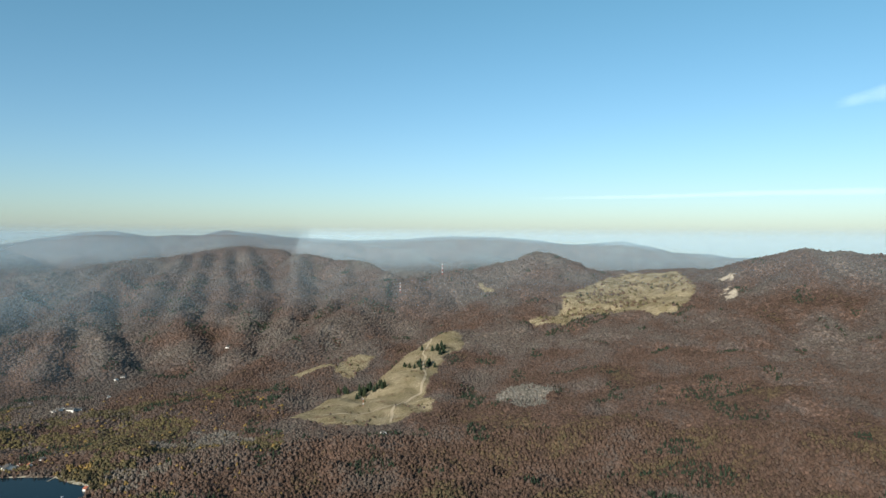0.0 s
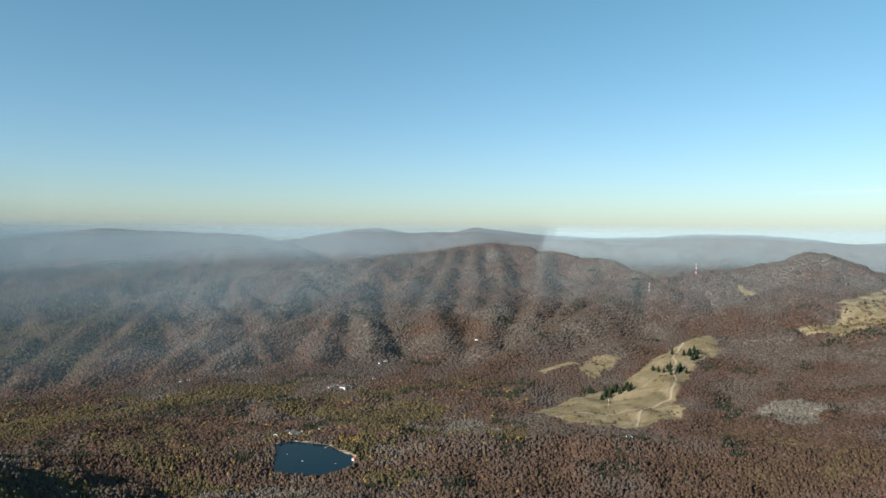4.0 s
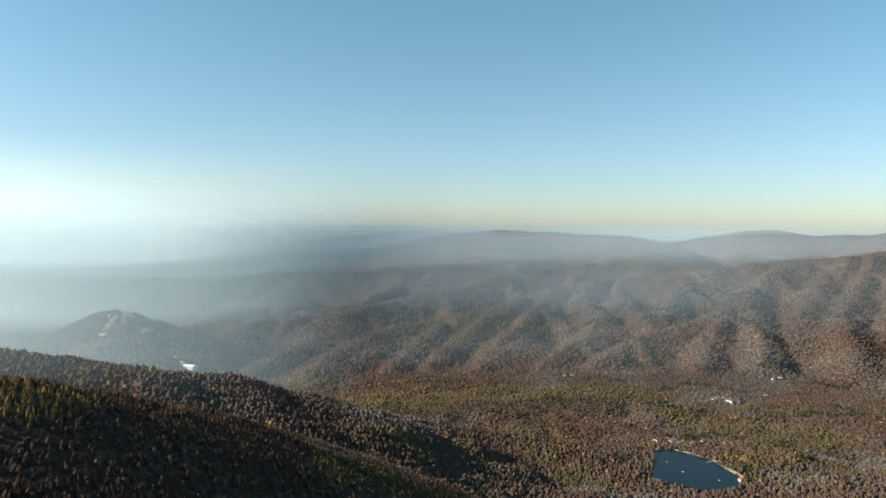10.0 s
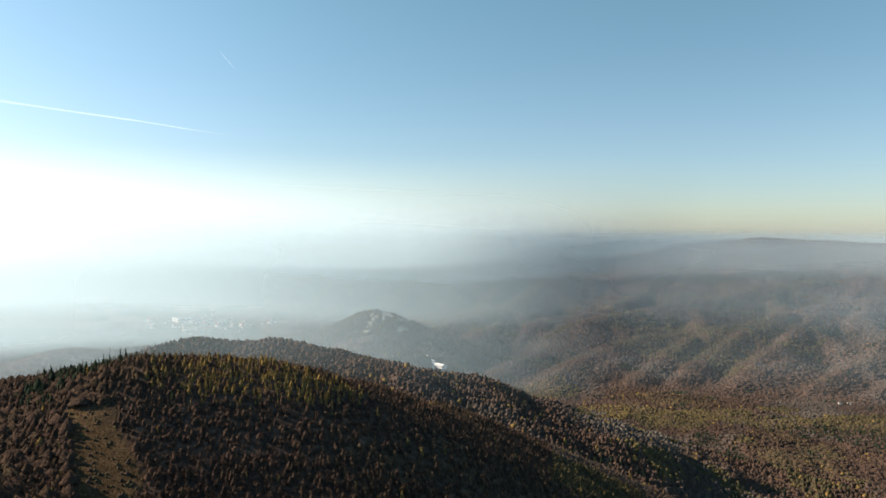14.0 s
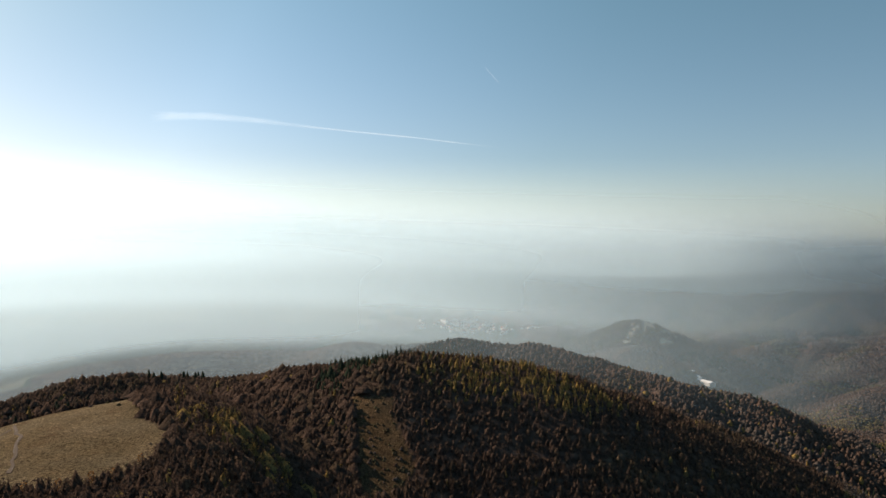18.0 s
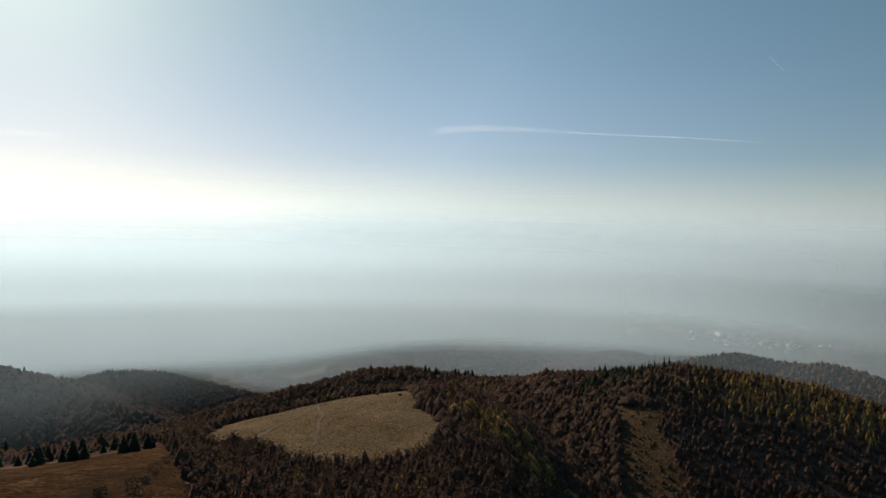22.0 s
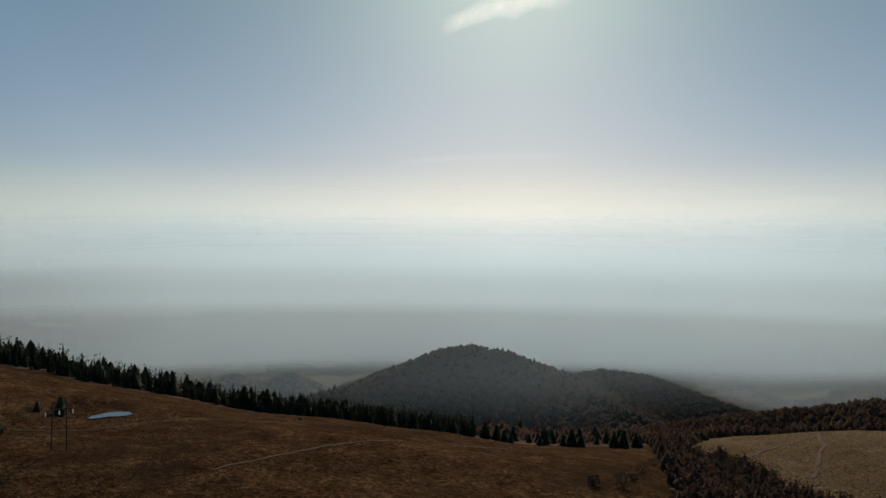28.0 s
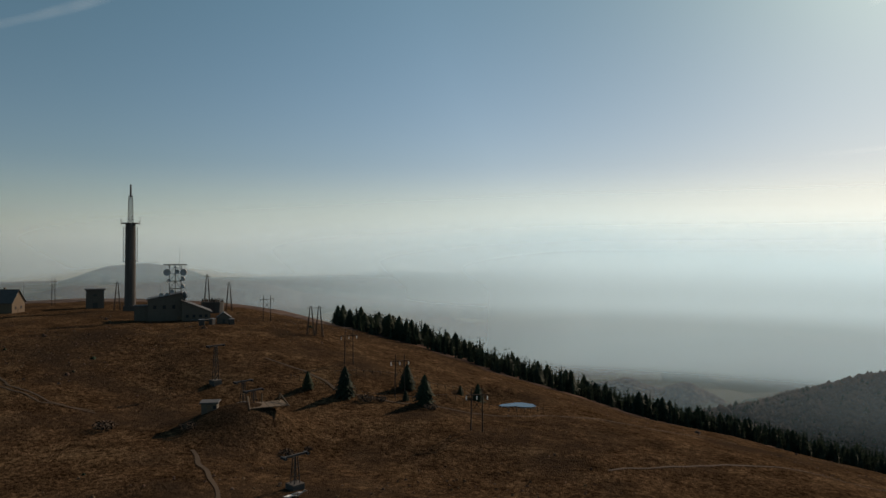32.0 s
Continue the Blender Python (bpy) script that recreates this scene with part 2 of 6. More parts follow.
# depth of the ground below the camera, ring by ring, along each bearing
FALL = {
    -38.9: [57.7, 105.8, 158.7, 216.5, 279, 375, 415, 393, 352, 300, 288.6],
    -19.3: [57.7, 105.8, 158.7, 216.5, 288.6, 405, 453, 436, 366, 285, 288.6],
    0: [57.7, 105.8, 158.7, 216.5, 298.2, 413.7, 481, 481, 432.9, 346.3, 307.8],
    28.9: [57.7, 101, 153.9, 211.6, 298.2, 413.7, 481, 485.8, 481, 432.9, 317.5],
    57.7: [57.7, 101, 163.5, 230.9, 317.5, 423.3, 481, 485.8, 471.4, 423.3, 288.6],
    72.2: [57.7, 101, 163.5, 221.3, 279, 384.8, 461.8, 481, 457, 404, 240.5],
    86.6: [55.8, 96.2, 153.9, 197.2, 240.5, 317.5, 394.4, 423.3, 384.8, 317.5, 192.4],
    101: [53.9, 88.5, 134.7, 165.5, 182.8, 288.6, 365.6, 384.8, 336.7, 269.4, 158.7],
    113.5: [52.9, 75, 96.2, 99.1, 158.7, 274.2, 355.9, 375.2, 317.5, 254.9, 153.9],
    122.2: [51.9, 71.2, 94.3, 103.9, 163.5, 269.4, 355.9, 375.2, 317.5, 250.1, 153.9],
    128.9: [51, 63.5, 88.5, 112.6, 178, 279, 355.9, 375.2, 317.5, 250.1, 153.9],
    136.6: [50, 55.8, 82, 120.3, 182.8, 288.6, 360.8, 375.2, 317.5, 250.1, 153.9],
    144.2: [49.1, 52.9, 83.5, 125.1, 187.6, 288.6, 365.6, 375.2, 317.5, 250.1, 153.9],
    153.8: [48.1, 51.9, 78, 125.1, 187.6, 298.2, 365.6, 375.2, 317.5, 250.1, 153.9],
    161.5: [47.1, 50, 73.5, 120.3, 187.6, 303, 365.6, 375.2, 317.5, 250.1, 153.9],
    168.3: [46.2, 48.1, 68.3, 110.6, 182.8, 307.8, 365.6, 375.2, 317.5, 250.1, 153.9],
    175: [45.2, 46.2, 59.2, 101, 178, 307.8, 365.6, 375.2, 317.5, 250.1, 153.9],
    179.8: [44.3, 45.2, 52.9, 91.4, 173.2, 307.8, 365.6, 375.2, 317.5, 250.1, 153.9],
    183.7: [44.3, 44.3, 47.1, 81.8, 168.4, 303, 365.6, 375.2, 317.5, 250.1, 163.5],
    188.5: [43.3, 43.3, 40.9, 67.3, 158.7, 298.2, 365.6, 375.2, 317.5, 250.1, 182.8],
    192.3: [43.3, 42.3, 36.6, 55.8, 144.3, 288.6, 365.6, 375.2, 317.5, 250.1, 192.4],
    198.1: [43.3, 41.4, 32.2, 40.4, 125.1, 279, 365.6, 375.2, 317.5, 250.1, 202],
    203.9: [43.3, 40.4, 29.8, 34.6, 105.8, 269.4, 355.9, 375.2, 317.5, 250.1, 211.6],
    213.7: [43.3, 40.4, 29.8, 31.7, 86.6, 250.1, 346.3, 375.2, 317.5, 250.1, 221.3],
    231.5: [44.3, 43.3, 34.6, 38.5, 86.6, 230.9, 336.7, 375.2, 317.5, 269.4, 230.9],
    280.8: [52.9, 81.8, 115.4, 173.2, 250.1, 336.7, 384.8, 375.2, 327.1, 288.6, 269.4],
}
BEARINGS = np.array([*FALL, -38.9 + 360.0])
DEPTHS = np.array([*FALL.values(), FALL[-38.9]], float)
RIDGES = []


def ridge(slope, rounding, blend, crest):
    """A crest line (bearing, distance, height) with flanks of that slope."""
    RIDGES.append((slope, rounding, blend, crest))


def spur(slope, crest, rib=360.0):
    """A descending crest with short side ribs, left and right by turns."""
    ridge(slope, 22, 6, crest)
    pts = [(*at(a, d), h) for a, d, h in crest]
    run, side = rib * 0.6, 1
    for (ax, ay, ah), (bx, by, bh) in zip(pts, pts[1:]):
        length = math.hypot(bx - ax, by - ay)
        ux, uy = (bx - ax) / length, (by - ay) / length
        while run < length:
            f = run / length
            px, py, ph = ax + (bx - ax) * f, ay + (by - ay) * f, ah + (bh - ah) * f
            k = 0.6 + 0.8 * float(vnoise(np.array([px]), np.array([py]), 40.0, 17)[0])
            arm = []
            for go in (0.0, 130.0 * k, 290.0 * k * k):
                x, y = px + ux * go * 0.65 - uy * side * go, py + uy * go * 0.65 + ux * side * go
                arm.append((math.degrees(math.atan2(-x, y)), math.hypot(x, y), ph - slope * 0.62 * go - 4))
            ridge(slope * 1.05, 20, 6, arm)
            run, side = run + rib * 0.5 * (0.5 + 0.8 * k), -side
        run -= length


ridge(0.6, 25, 10, [(2.3, 3150, 244), (3.8, 3250, 276), (4.9, 3400, 306), (6.9, 3600, 338), (8.9, 3720, 352), (11.8, 3850, 368), (13.9, 3930, 394), (15.9, 3960, 407), (17.4, 3950, 399), (18.7, 3900, 390), (20.5, 3850, 361), (22.4, 3800, 355), (24.2, 3750, 340), (26.5, 3680, 320), (29.8, 3560, 300), (32.6, 3500, 282), (35.4, 3440, 265), (38.2, 3380, 249), (40.9, 3300, 221), (43.6, 3180, 186), (46.3, 3050, 152)])  # main crest
spur(0.62, [(19.2, 3864, 381), (19.6, 3562, 302), (20.3, 3300, 235), (21.0, 3090, 175), (20.7, 2890, 125), (19.9, 2635, 66)])  # spur one
spur(0.62, [(23.8, 3736, 344), (25.8, 3528, 287), (27.4, 3279, 222), (27.1, 3076, 165), (26.4, 2830, 102), (26.0, 2600, 48)])  # spur two
spur(0.62, [(27.4, 3279, 222), (29.5, 3020, 149), (31.9, 2890, 115), (34.5, 2764, 83), (37.0, 2610, 48), (38.9, 2450, 12)])  # spur two foot
spur(0.62, [(28.8, 3020, 150), (29.8, 2800, 93), (30.2, 2600, 45), (30.9, 2400, -1)])  # spur two mid
spur(0.62, [(31.2, 3562, 293), (32.4, 3300, 226), (33.4, 3006, 145)])  # facet
spur(0.62, [(37.3, 3414, 252), (36.6, 3216, 200), (34.9, 3006, 145), (34.2, 2890, 115)])  # spur three
spur(0.62, [(39.1, 3352, 238), (39.8, 3160, 185), (38.0, 2985, 140), (39.1, 2770, 86), (40.9, 2590, 46), (43.0, 2425, 11)])  # spur four
spur(0.62, [(41.9, 3251, 212), (43.6, 2985, 144), (45.0, 2800, 99), (46.7, 2600, 57), (48.0, 2400, 16)])  # spur five
spur(0.62, [(44.5, 3104, 174), (47.2, 2914, 131), (49.1, 2722, 88), (50.8, 2550, 53), (52.2, 2350, 18)])  # spur six
spur(0.62, [(46.3, 3020, 155), (48.9, 2938, 139), (51.0, 2800, 109), (52.8, 2610, 72), (54.6, 2400, 34), (55.6, 2275, 17)])  # spur seven
spur(0.62, [(15.9, 3950, 407), (15.6, 3606, 319), (14.9, 3300, 243), (15.6, 3020, 166), (16.2, 2770, 103), (16.6, 2600, 63)])  # spur eight
spur(0.62, [(11.8, 3789, 369), (12.2, 3475, 289), (11.9, 3160, 209), (12.5, 2920, 148), (13.4, 2710, 96)])  # spur nine
spur(0.62, [(17.4, 3929, 400), (17.6, 3606, 317), (17.1, 3300, 239), (17.8, 3090, 179)])  # spur ten
spur(0.62, [(20.5, 3800, 363), (21.9, 3519, 288), (23.0, 3300, 232), (23.3, 3090, 172)])  # spur eleven
spur(0.62, [(7.7, 3671, 347), (8.0, 3344, 265), (8.8, 3090, 198), (10.0, 2890, 147), (11.7, 2710, 100), (13.8, 2525, 51), (15.5, 2375, 16)])  # spur twelve
spur(0.5, [(31.7, 4250, 372), (33.6, 4200, 372), (36.4, 4100, 324), (39.1, 4000, 294), (42.8, 3850, 271), (45.9, 3700, 242), (48.9, 3500, 216), (52.2, 3300, 185), (56.1, 3050, 157), (59.5, 2850, 145)])  # hazy middle ridge
spur(0.5, [(51.0, 2900, 96), (54.6, 2750, 103), (57.3, 2600, 83), (59.5, 2450, 59), (61.6, 2250, 37)])  # low hazy spur
spur(0.45, [(43.8, 3900, 234), (49.0, 4000, 239), (53.2, 4150, 258), (55.1, 4150, 248), (57.8, 4100, 223), (61.5, 4100, 237), (64.2, 4100, 231), (67.7, 4050, 204), (69.9, 4000, 179)])  # hazy crest
spur(0.45, [(53.2, 4150, 258), (55.1, 3800, 186), (57.8, 3450, 129), (61.5, 3250, 112), (63.3, 3100, 105)])  # hazy crest spur
spur(0.45, [(61.5, 4100, 237), (64.2, 3650, 171), (66.4, 3400, 140), (68.6, 3150, 106), (71.5, 2950, 89)])  # hazy crest spur
spur(0.45, [(70.7, 3900, 196), (73.2, 3950, 211), (75.9, 3900, 204), (78.6, 3800, 179), (80.4, 3700, 165), (82.5, 3550, 145)])  # town crest
spur(0.5, [(59.7, 3100, 120), (63.3, 3050, 111), (66.0, 3000, 103), (67.7, 2850, 84), (68.6, 2780, 73)])  # dome hill
spur(0.5, [(48.9, 3000, 103), (52.2, 2800, 80), (55.0, 2600, 55), (57.8, 2400, 40), (60.1, 2300, 22), (62.4, 2080, 1)])  # low spur
spur(0.5, [(55.0, 3000, 101), (58.7, 2650, 59), (62.4, 2580, 53), (65.1, 2450, 38), (66.9, 2270, 20)])  # low spur
spur(0.5, [(44.2, 2650, 64), (46.6, 2520, 41), (48.0, 2350, 11), (48.4, 2250, -6)])  # low spur
spur(0.5, [(67.7, 2780, 72), (70.7, 2700, 68), (73.2, 2550, 58), (75.2, 2420, 48)])  # low spur
ridge(0.36, 40, 9, [(-9.2, 1960, 50), (-12.2, 2080, 77), (-16.0, 2150, 85), (-19.2, 2200, 64), (-23.7, 2450, 85), (-27.5, 2750, 131)])  # brown lobe
ridge(0.36, 40, 9, [(-7.9, 1690, 37), (-11.8, 1760, 51), (-16.0, 1880, 70), (-19.2, 1950, 87), (-23.7, 2050, 113), (-27.7, 2150, 141)])  # brown lobe
ridge(0.36, 40, 9, [(-9.2, 1520, 35), (-14.0, 1600, 61), (-18.1, 1680, 74), (-22.7, 1750, 93), (-27.7, 1850, 118)])  # brown lobe
ridge(0.33, 40, 9, [(0.4, 1480, 11), (-3.3, 1540, 21), (-7.9, 1530, 38), (-14.0, 1450, 46), (-20.1, 1480, 67), (-27.8, 1540, 104)])  # brown lobe
ridge(0.36, 30, 9, [(-7.8, 2020, 51), (-6.5, 1930, 36), (-5.8, 1800, 29), (-5.2, 1680, 24), (-1.9, 1620, 16)])  # clearing knoll
ridge(0.36, 40, 9, [(-13.0, 2750, 169), (-16.4, 2520, 125), (-13.9, 2280, 82), (-10.5, 2120, 60)])  # brown spur
ridge(0.36, 40, 9, [(-24.7, 2950, 262), (-21.8, 2600, 168), (-19.2, 2380, 116), (-16.8, 2200, 87)])  # brown spur
ridge(0.4, 30, 9, [(-4.2, 2850, 143), (-1.9, 2450, 69), (-0.5, 2150, 30), (0.4, 1850, 16), (1.8, 1620, 6)])  # meadow flank
ridge(0.42, 22, 5, [(26.7, 1305, 20), (21.6, 1316, 20), (15.4, 1335, 20), (8.9, 1370, 20), (1.8, 1406, 20), (-3.3, 1352, 20)])  # front swell
ridge(0.42, 22, 5, [(21.2, 1507, 18), (15.4, 1504, 18), (11.7, 1540, 18), (6.1, 1553, 18), (0.9, 1529, 18)])  # front swell
ridge(0.42, 22, 5, [(1.8, 1243, 26), (-5.2, 1251, 26), (-9.7, 1309, 26)])  # front swell
ridge(0.42, 22, 5, [(25.9, 1303, 14), (20.3, 1345, 14), (13.6, 1377, 14), (9.4, 1377, 14)])  # front swell
ridge(0.42, 22, 5, [(25.0, 1440, 16), (20.3, 1498, 16), (15.8, 1536, 16), (12.4, 1537, 16)])  # front swell
ridge(0.42, 22, 5, [(53.8, 1554, 18), (47.2, 1542, 18), (40.9, 1479, 18), (36.7, 1429, 18)])  # front swell
ridge(0.42, 22, 5, [(54.2, 1377, 14), (48.9, 1369, 14), (41.8, 1316, 14), (34.4, 1224, 14)])  # front swell
ridge(0.4, 22, 5, [(61.5, 1350, 14), (55.0, 1394, 14), (49.3, 1385, 14), (44.1, 1332, 14)])  # front swell
ridge(0.4, 22, 5, [(63.3, 1527, 18), (57.3, 1569, 18), (50.3, 1578, 18), (44.6, 1549, 18)])  # front swell
ridge(0.4, 22, 5, [(32.9, 1551, 18), (28.0, 1650, 18), (24.1, 1619, 18)])  # front swell
ridge(0.5, 40, 14, [(74.0, 4050, 122), (78.1, 4050, 200), (80.2, 4050, 233), (82.4, 4050, 213), (85.3, 4000, 165), (88.4, 3900, 82)])  # hazy hills back
ridge(0.5, 30, 10, [(79.8, 2700, 128), (77.6, 2650, 181), (76.1, 2600, 204), (74.0, 2600, 167), (71.3, 2650, 99), (68.0, 2750, 33)])  # quarry hill
ridge(0.48, 35, 8, [(79.8, 2250, 116), (78.1, 2250, 140), (76.7, 2250, 153), (75.4, 2250, 134), (73.6, 2230, 81), (72.2, 2200, 44)])  # cone hill
ridge(0.5, 50, 12, [(60.1, 4550, 181), (55.5, 4550, 227), (51.8, 4550, 298), (50.3, 4550, 372), (49.2, 4550, 449), (46.6, 4550, 483), (42.8, 4550, 468), (38.8, 4550, 454), (35.8, 4550, 440), (33.3, 4500, 402), (33.4, 4500, 350), (29.6, 4450, 321)])  # table mountain
ridge(0.3, 70, 8, [(89.2, 4800, 135), (83.2, 4800, 246), (78.9, 4800, 224), (72.2, 4800, 265), (67.6, 4800, 305), (62.9, 4800, 335), (58.2, 4800, 351), (53.6, 4800, 393), (51.0, 4800, 453), (47.4, 4800, 467)])  # far range west
ridge(0.3, 60, 8, [(38.0, 4780, 343), (33.4, 4780, 377), (32.7, 4780, 412), (29.6, 4780, 455), (27.4, 4780, 483), (25.5, 4780, 484), (23.2, 4780, 456), (19.1, 4780, 468), (17.4, 4780, 498), (15.7, 4780, 480), (13.1, 4780, 458), (8.6, 4780, 432), (4.9, 4780, 440), (0.2, 4780, 461), (-3.1, 4780, 466), (-7.7, 4780, 441), (-10.9, 4780, 411), (-14.5, 4780, 432), (-16.0, 4780, 410), (-16.9, 4780, 374), (-20.9, 4780, 359), (-22.9, 4780, 336), (-32.7, 4780, 349), (-38.3, 4780, 350)])  # far range east
ridge(0.45, 40, 10, [(14.0, 4500, 406), (8.6, 4500, 417), (5.8, 4500, 399), (3.0, 4500, 381), (-0.3, 4450, 324), (-3.1, 4400, 262)])  # far foothill
ridge(0.65, 35, 12, [(6.7, 3200, 256), (3.9, 3250, 273), (1.1, 3300, 284), (-3.1, 3400, 320), (-5.4, 3450, 353), (-8.2, 3450, 388), (-10.0, 3450, 350), (-11.4, 3400, 287)])  # east dome
ridge(0.22, 80, 12, [(-11.4, 3450, 284), (-14.5, 3550, 296), (-17.5, 3550, 313), (-20.9, 3500, 319), (-22.5, 3450, 334)])  # pasture ridge
ridge(0.5, 40, 12, [(-20.5, 3400, 308), (-22.5, 3350, 354), (-24.9, 3300, 388), (-27.9, 3300, 417), (-29.1, 3300, 409), (-30.4, 3300, 412), (-32.7, 3300, 394), (-36.9, 3300, 367)])  # east hill
ridge(0.45, 40, 12, [(-27.9, 3300, 417), (-26.0, 3000, 296), (-24.1, 2650, 195), (-23.0, 2350, 119)])  # east hill spur
ridge(0.4, 45, 12, [(-8.2, 3450, 388), (-6.4, 3200, 258), (-4.1, 2950, 159), (-1.2, 2680, 127), (0.4, 2430, 90), (2.3, 2130, 42), (3.9, 1930, -4), (5.8, 1800, -15)])  # tongue spur
ridge(0.59, 22, 6, [(3.9, 3250, 273), (7.6, 2900, 171), (12.2, 2600, 91), (15.7, 2400, 31), (18.3, 2200, 5)])  # wooded spur
ridge(0.42, 35, 12, [(5.8, 2550, 93), (8.6, 2350, 49), (13.1, 2120, 11), (16.6, 2000, -3)])  # wooded spur low
ridge(0.5, 25, 7, [(101.8, 690, 351), (99.5, 670, 357), (97.1, 650, 365), (94.8, 640, 374), (92.2, 640, 372), (89.2, 640, 370), (86.1, 640, 366), (83.2, 650, 356), (78.9, 690, 333), (72.2, 760, 291), (66.6, 820, 247), (62.8, 850, 214), (59.9, 880, 177), (57.1, 900, 144), (53.9, 930, 98)])  # knoll
ridge(0.46, 25, 7, [(101.8, 690, 351), (104.5, 720, 343), (108.2, 770, 327), (110.8, 820, 316)])  # knoll left
ridge(0.42, 30, 8, [(107.3, 1000, 266), (109.9, 1000, 279), (113.4, 1000, 288), (117.1, 1000, 296), (119.5, 1000, 295), (121.4, 1000, 285), (124.4, 980, 277), (127.8, 950, 270), (131.0, 900, 268)])  # back hill
ridge(0.38, 35, 8, [(95.2, 1300, 264), (92.4, 1300, 279), (90.6, 1300, 287), (87.8, 1300, 279), (86.4, 1270, 275), (84.6, 1250, 287), (82.3, 1220, 282), (80.5, 1200, 268), (77.9, 1170, 265), (74.1, 1150, 257), (70.9, 1180, 239), (66.4, 1250, 199)])  # plain hill
ridge(0.3, 50, 8, [(118.7, 1900, 165), (113.8, 1900, 180), (108.2, 1900, 180), (103.6, 1850, 182), (99.5, 1800, 211), (97.1, 1800, 196), (94.3, 1800, 202), (91.5, 1750, 197)])  # low hills
ridge(0.5, 25, 7, [(163.1, 1150, 227), (161.3, 1150, 238), (159.0, 1170, 247), (156.7, 1190, 263), (154.3, 1220, 277), (152.0, 1250, 291), (150.6, 1250, 293), (148.2, 1250, 284), (145.4, 1270, 261), (143.1, 1280, 245), (140.0, 1150, 234), (135.6, 1000, 220)])  # south hill
ridge(0.45, 30, 7, [(142.7, 1480, 203), (140.0, 1480, 218), (136.9, 1460, 219), (134.8, 1440, 206), (131.8, 1400, 191), (128.2, 1350, 178)])  # south hill back
ridge(0.55, 12, 5, [(173.1, 1700, 153), (170.6, 1700, 166), (169.7, 1700, 174), (168.4, 1700, 160), (167.1, 1700, 152), (166.0, 1700, 164), (165.3, 1700, 172), (164.0, 1700, 156), (161.3, 1650, 129)])  # little hills
ridge(0.3, 30, 6, [(163.6, 2100, 74), (159.4, 2100, 95), (156.7, 2100, 102), (153.8, 2100, 82)])  # low hill south
ridge(0.3, 30, 6, [(148.2, 2500, 71), (144.5, 2500, 69), (140.9, 2500, 47)])  # low hill south west
ridge(0.3, 60, 8, [(142.8, 4800, 261), (149.7, 4800, 284), (156.7, 4800, 286), (164.5, 4800, 326), (173.2, 4800, 333), (180.2, 4800, 317), (185.5, 4800, 305), (190.2, 4800, 313)])  # far range south
ridge(0.35, 35, 6, [(-146.8, 3300, 305), (-152.7, 3350, 312), (-157.2, 3350, 328), (-160.4, 3300, 308), (-165.1, 3250, 257), (-171.1, 3200, 222), (-177.0, 3200, 233), (-179.4, 3200, 210)])  # long hill south
ridge(0.3, 50, 8, [(178.3, 3500, 100), (180.6, 3500, 154), (182.9, 3500, 202), (184.5, 3500, 183), (188.0, 3500, 165)])  # mid range south
ridge(0.4, 40, 8, [(220.6, 4700, 229), (216.3, 4700, 239), (213.9, 4700, 244), (212.1, 4700, 296), (210.2, 4700, 353), (207.9, 4700, 370), (205.9, 4700, 345), (204.2, 4700, 286), (201.3, 4600, 246), (198.6, 4600, 222), (195.1, 4500, 172), (188.6, 4500, 113), (183.9, 4500, 100), (179.2, 4500, 49)])  # flat top west
ridge(0.55, 22, 6, [(-27.9, 3300, 417), (-29.7, 2950, 285), (-28.7, 2600, 194)])  # spur s
ridge(0.55, 22, 6, [(-32.7, 3300, 394), (-32.7, 2900, 275), (-32.8, 2600, 188)])  # spur t


def smooth_knots(xs, ys, x):
    """Cubic through the knots, without overshoot."""
    xs = np.asarray(xs, float)
    h = np.diff(xs)
    d = np.diff(ys, axis=-1) / h
    m = np.zeros_like(ys)
    a, b = d[..., :-1], d[..., 1:]
    m[..., 1:-1] = np.where(a * b > 0, 2 * a * b / np.where(a + b == 0, 1, a + b), 0)
    m[..., 0], m[..., -1] = d[..., 0], d[..., -1]
    k = np.clip(np.searchsorted(xs, x) - 1, 0, len(xs) - 2)
    t = (x - xs[k]) / h[k]
    return (ys[..., k] * (1 + 2 * t) * (1 - t) ** 2 + m[..., k] * h[k] * t * (1 - t) ** 2
            + ys[..., k + 1] * t * t * (3 - 2 * t) + m[..., k + 1] * h[k] * t * t * (t - 1))


# small mounds: x, y, radius, height
BUMPS = [(*at(200.63, 166), 7.5, 4.2), (*at(198.3, 163), 6.0, 2.6), (*at(202.76, 161), 6.0, 1.6), (*at(184.04, 199), 3.2, 1.9), (*at(185.78, 193), 3.0, 0.9),
         (*at(180.38, 232), 4.5, 1.3), (*at(178.07, 233), 4.5, 1.3), (*at(192.32, 150), 14.0, -2.5), (*at(180.76, 138), 12.0, -2.0), (*at(207.81, 190), 18.0, -2.0)]


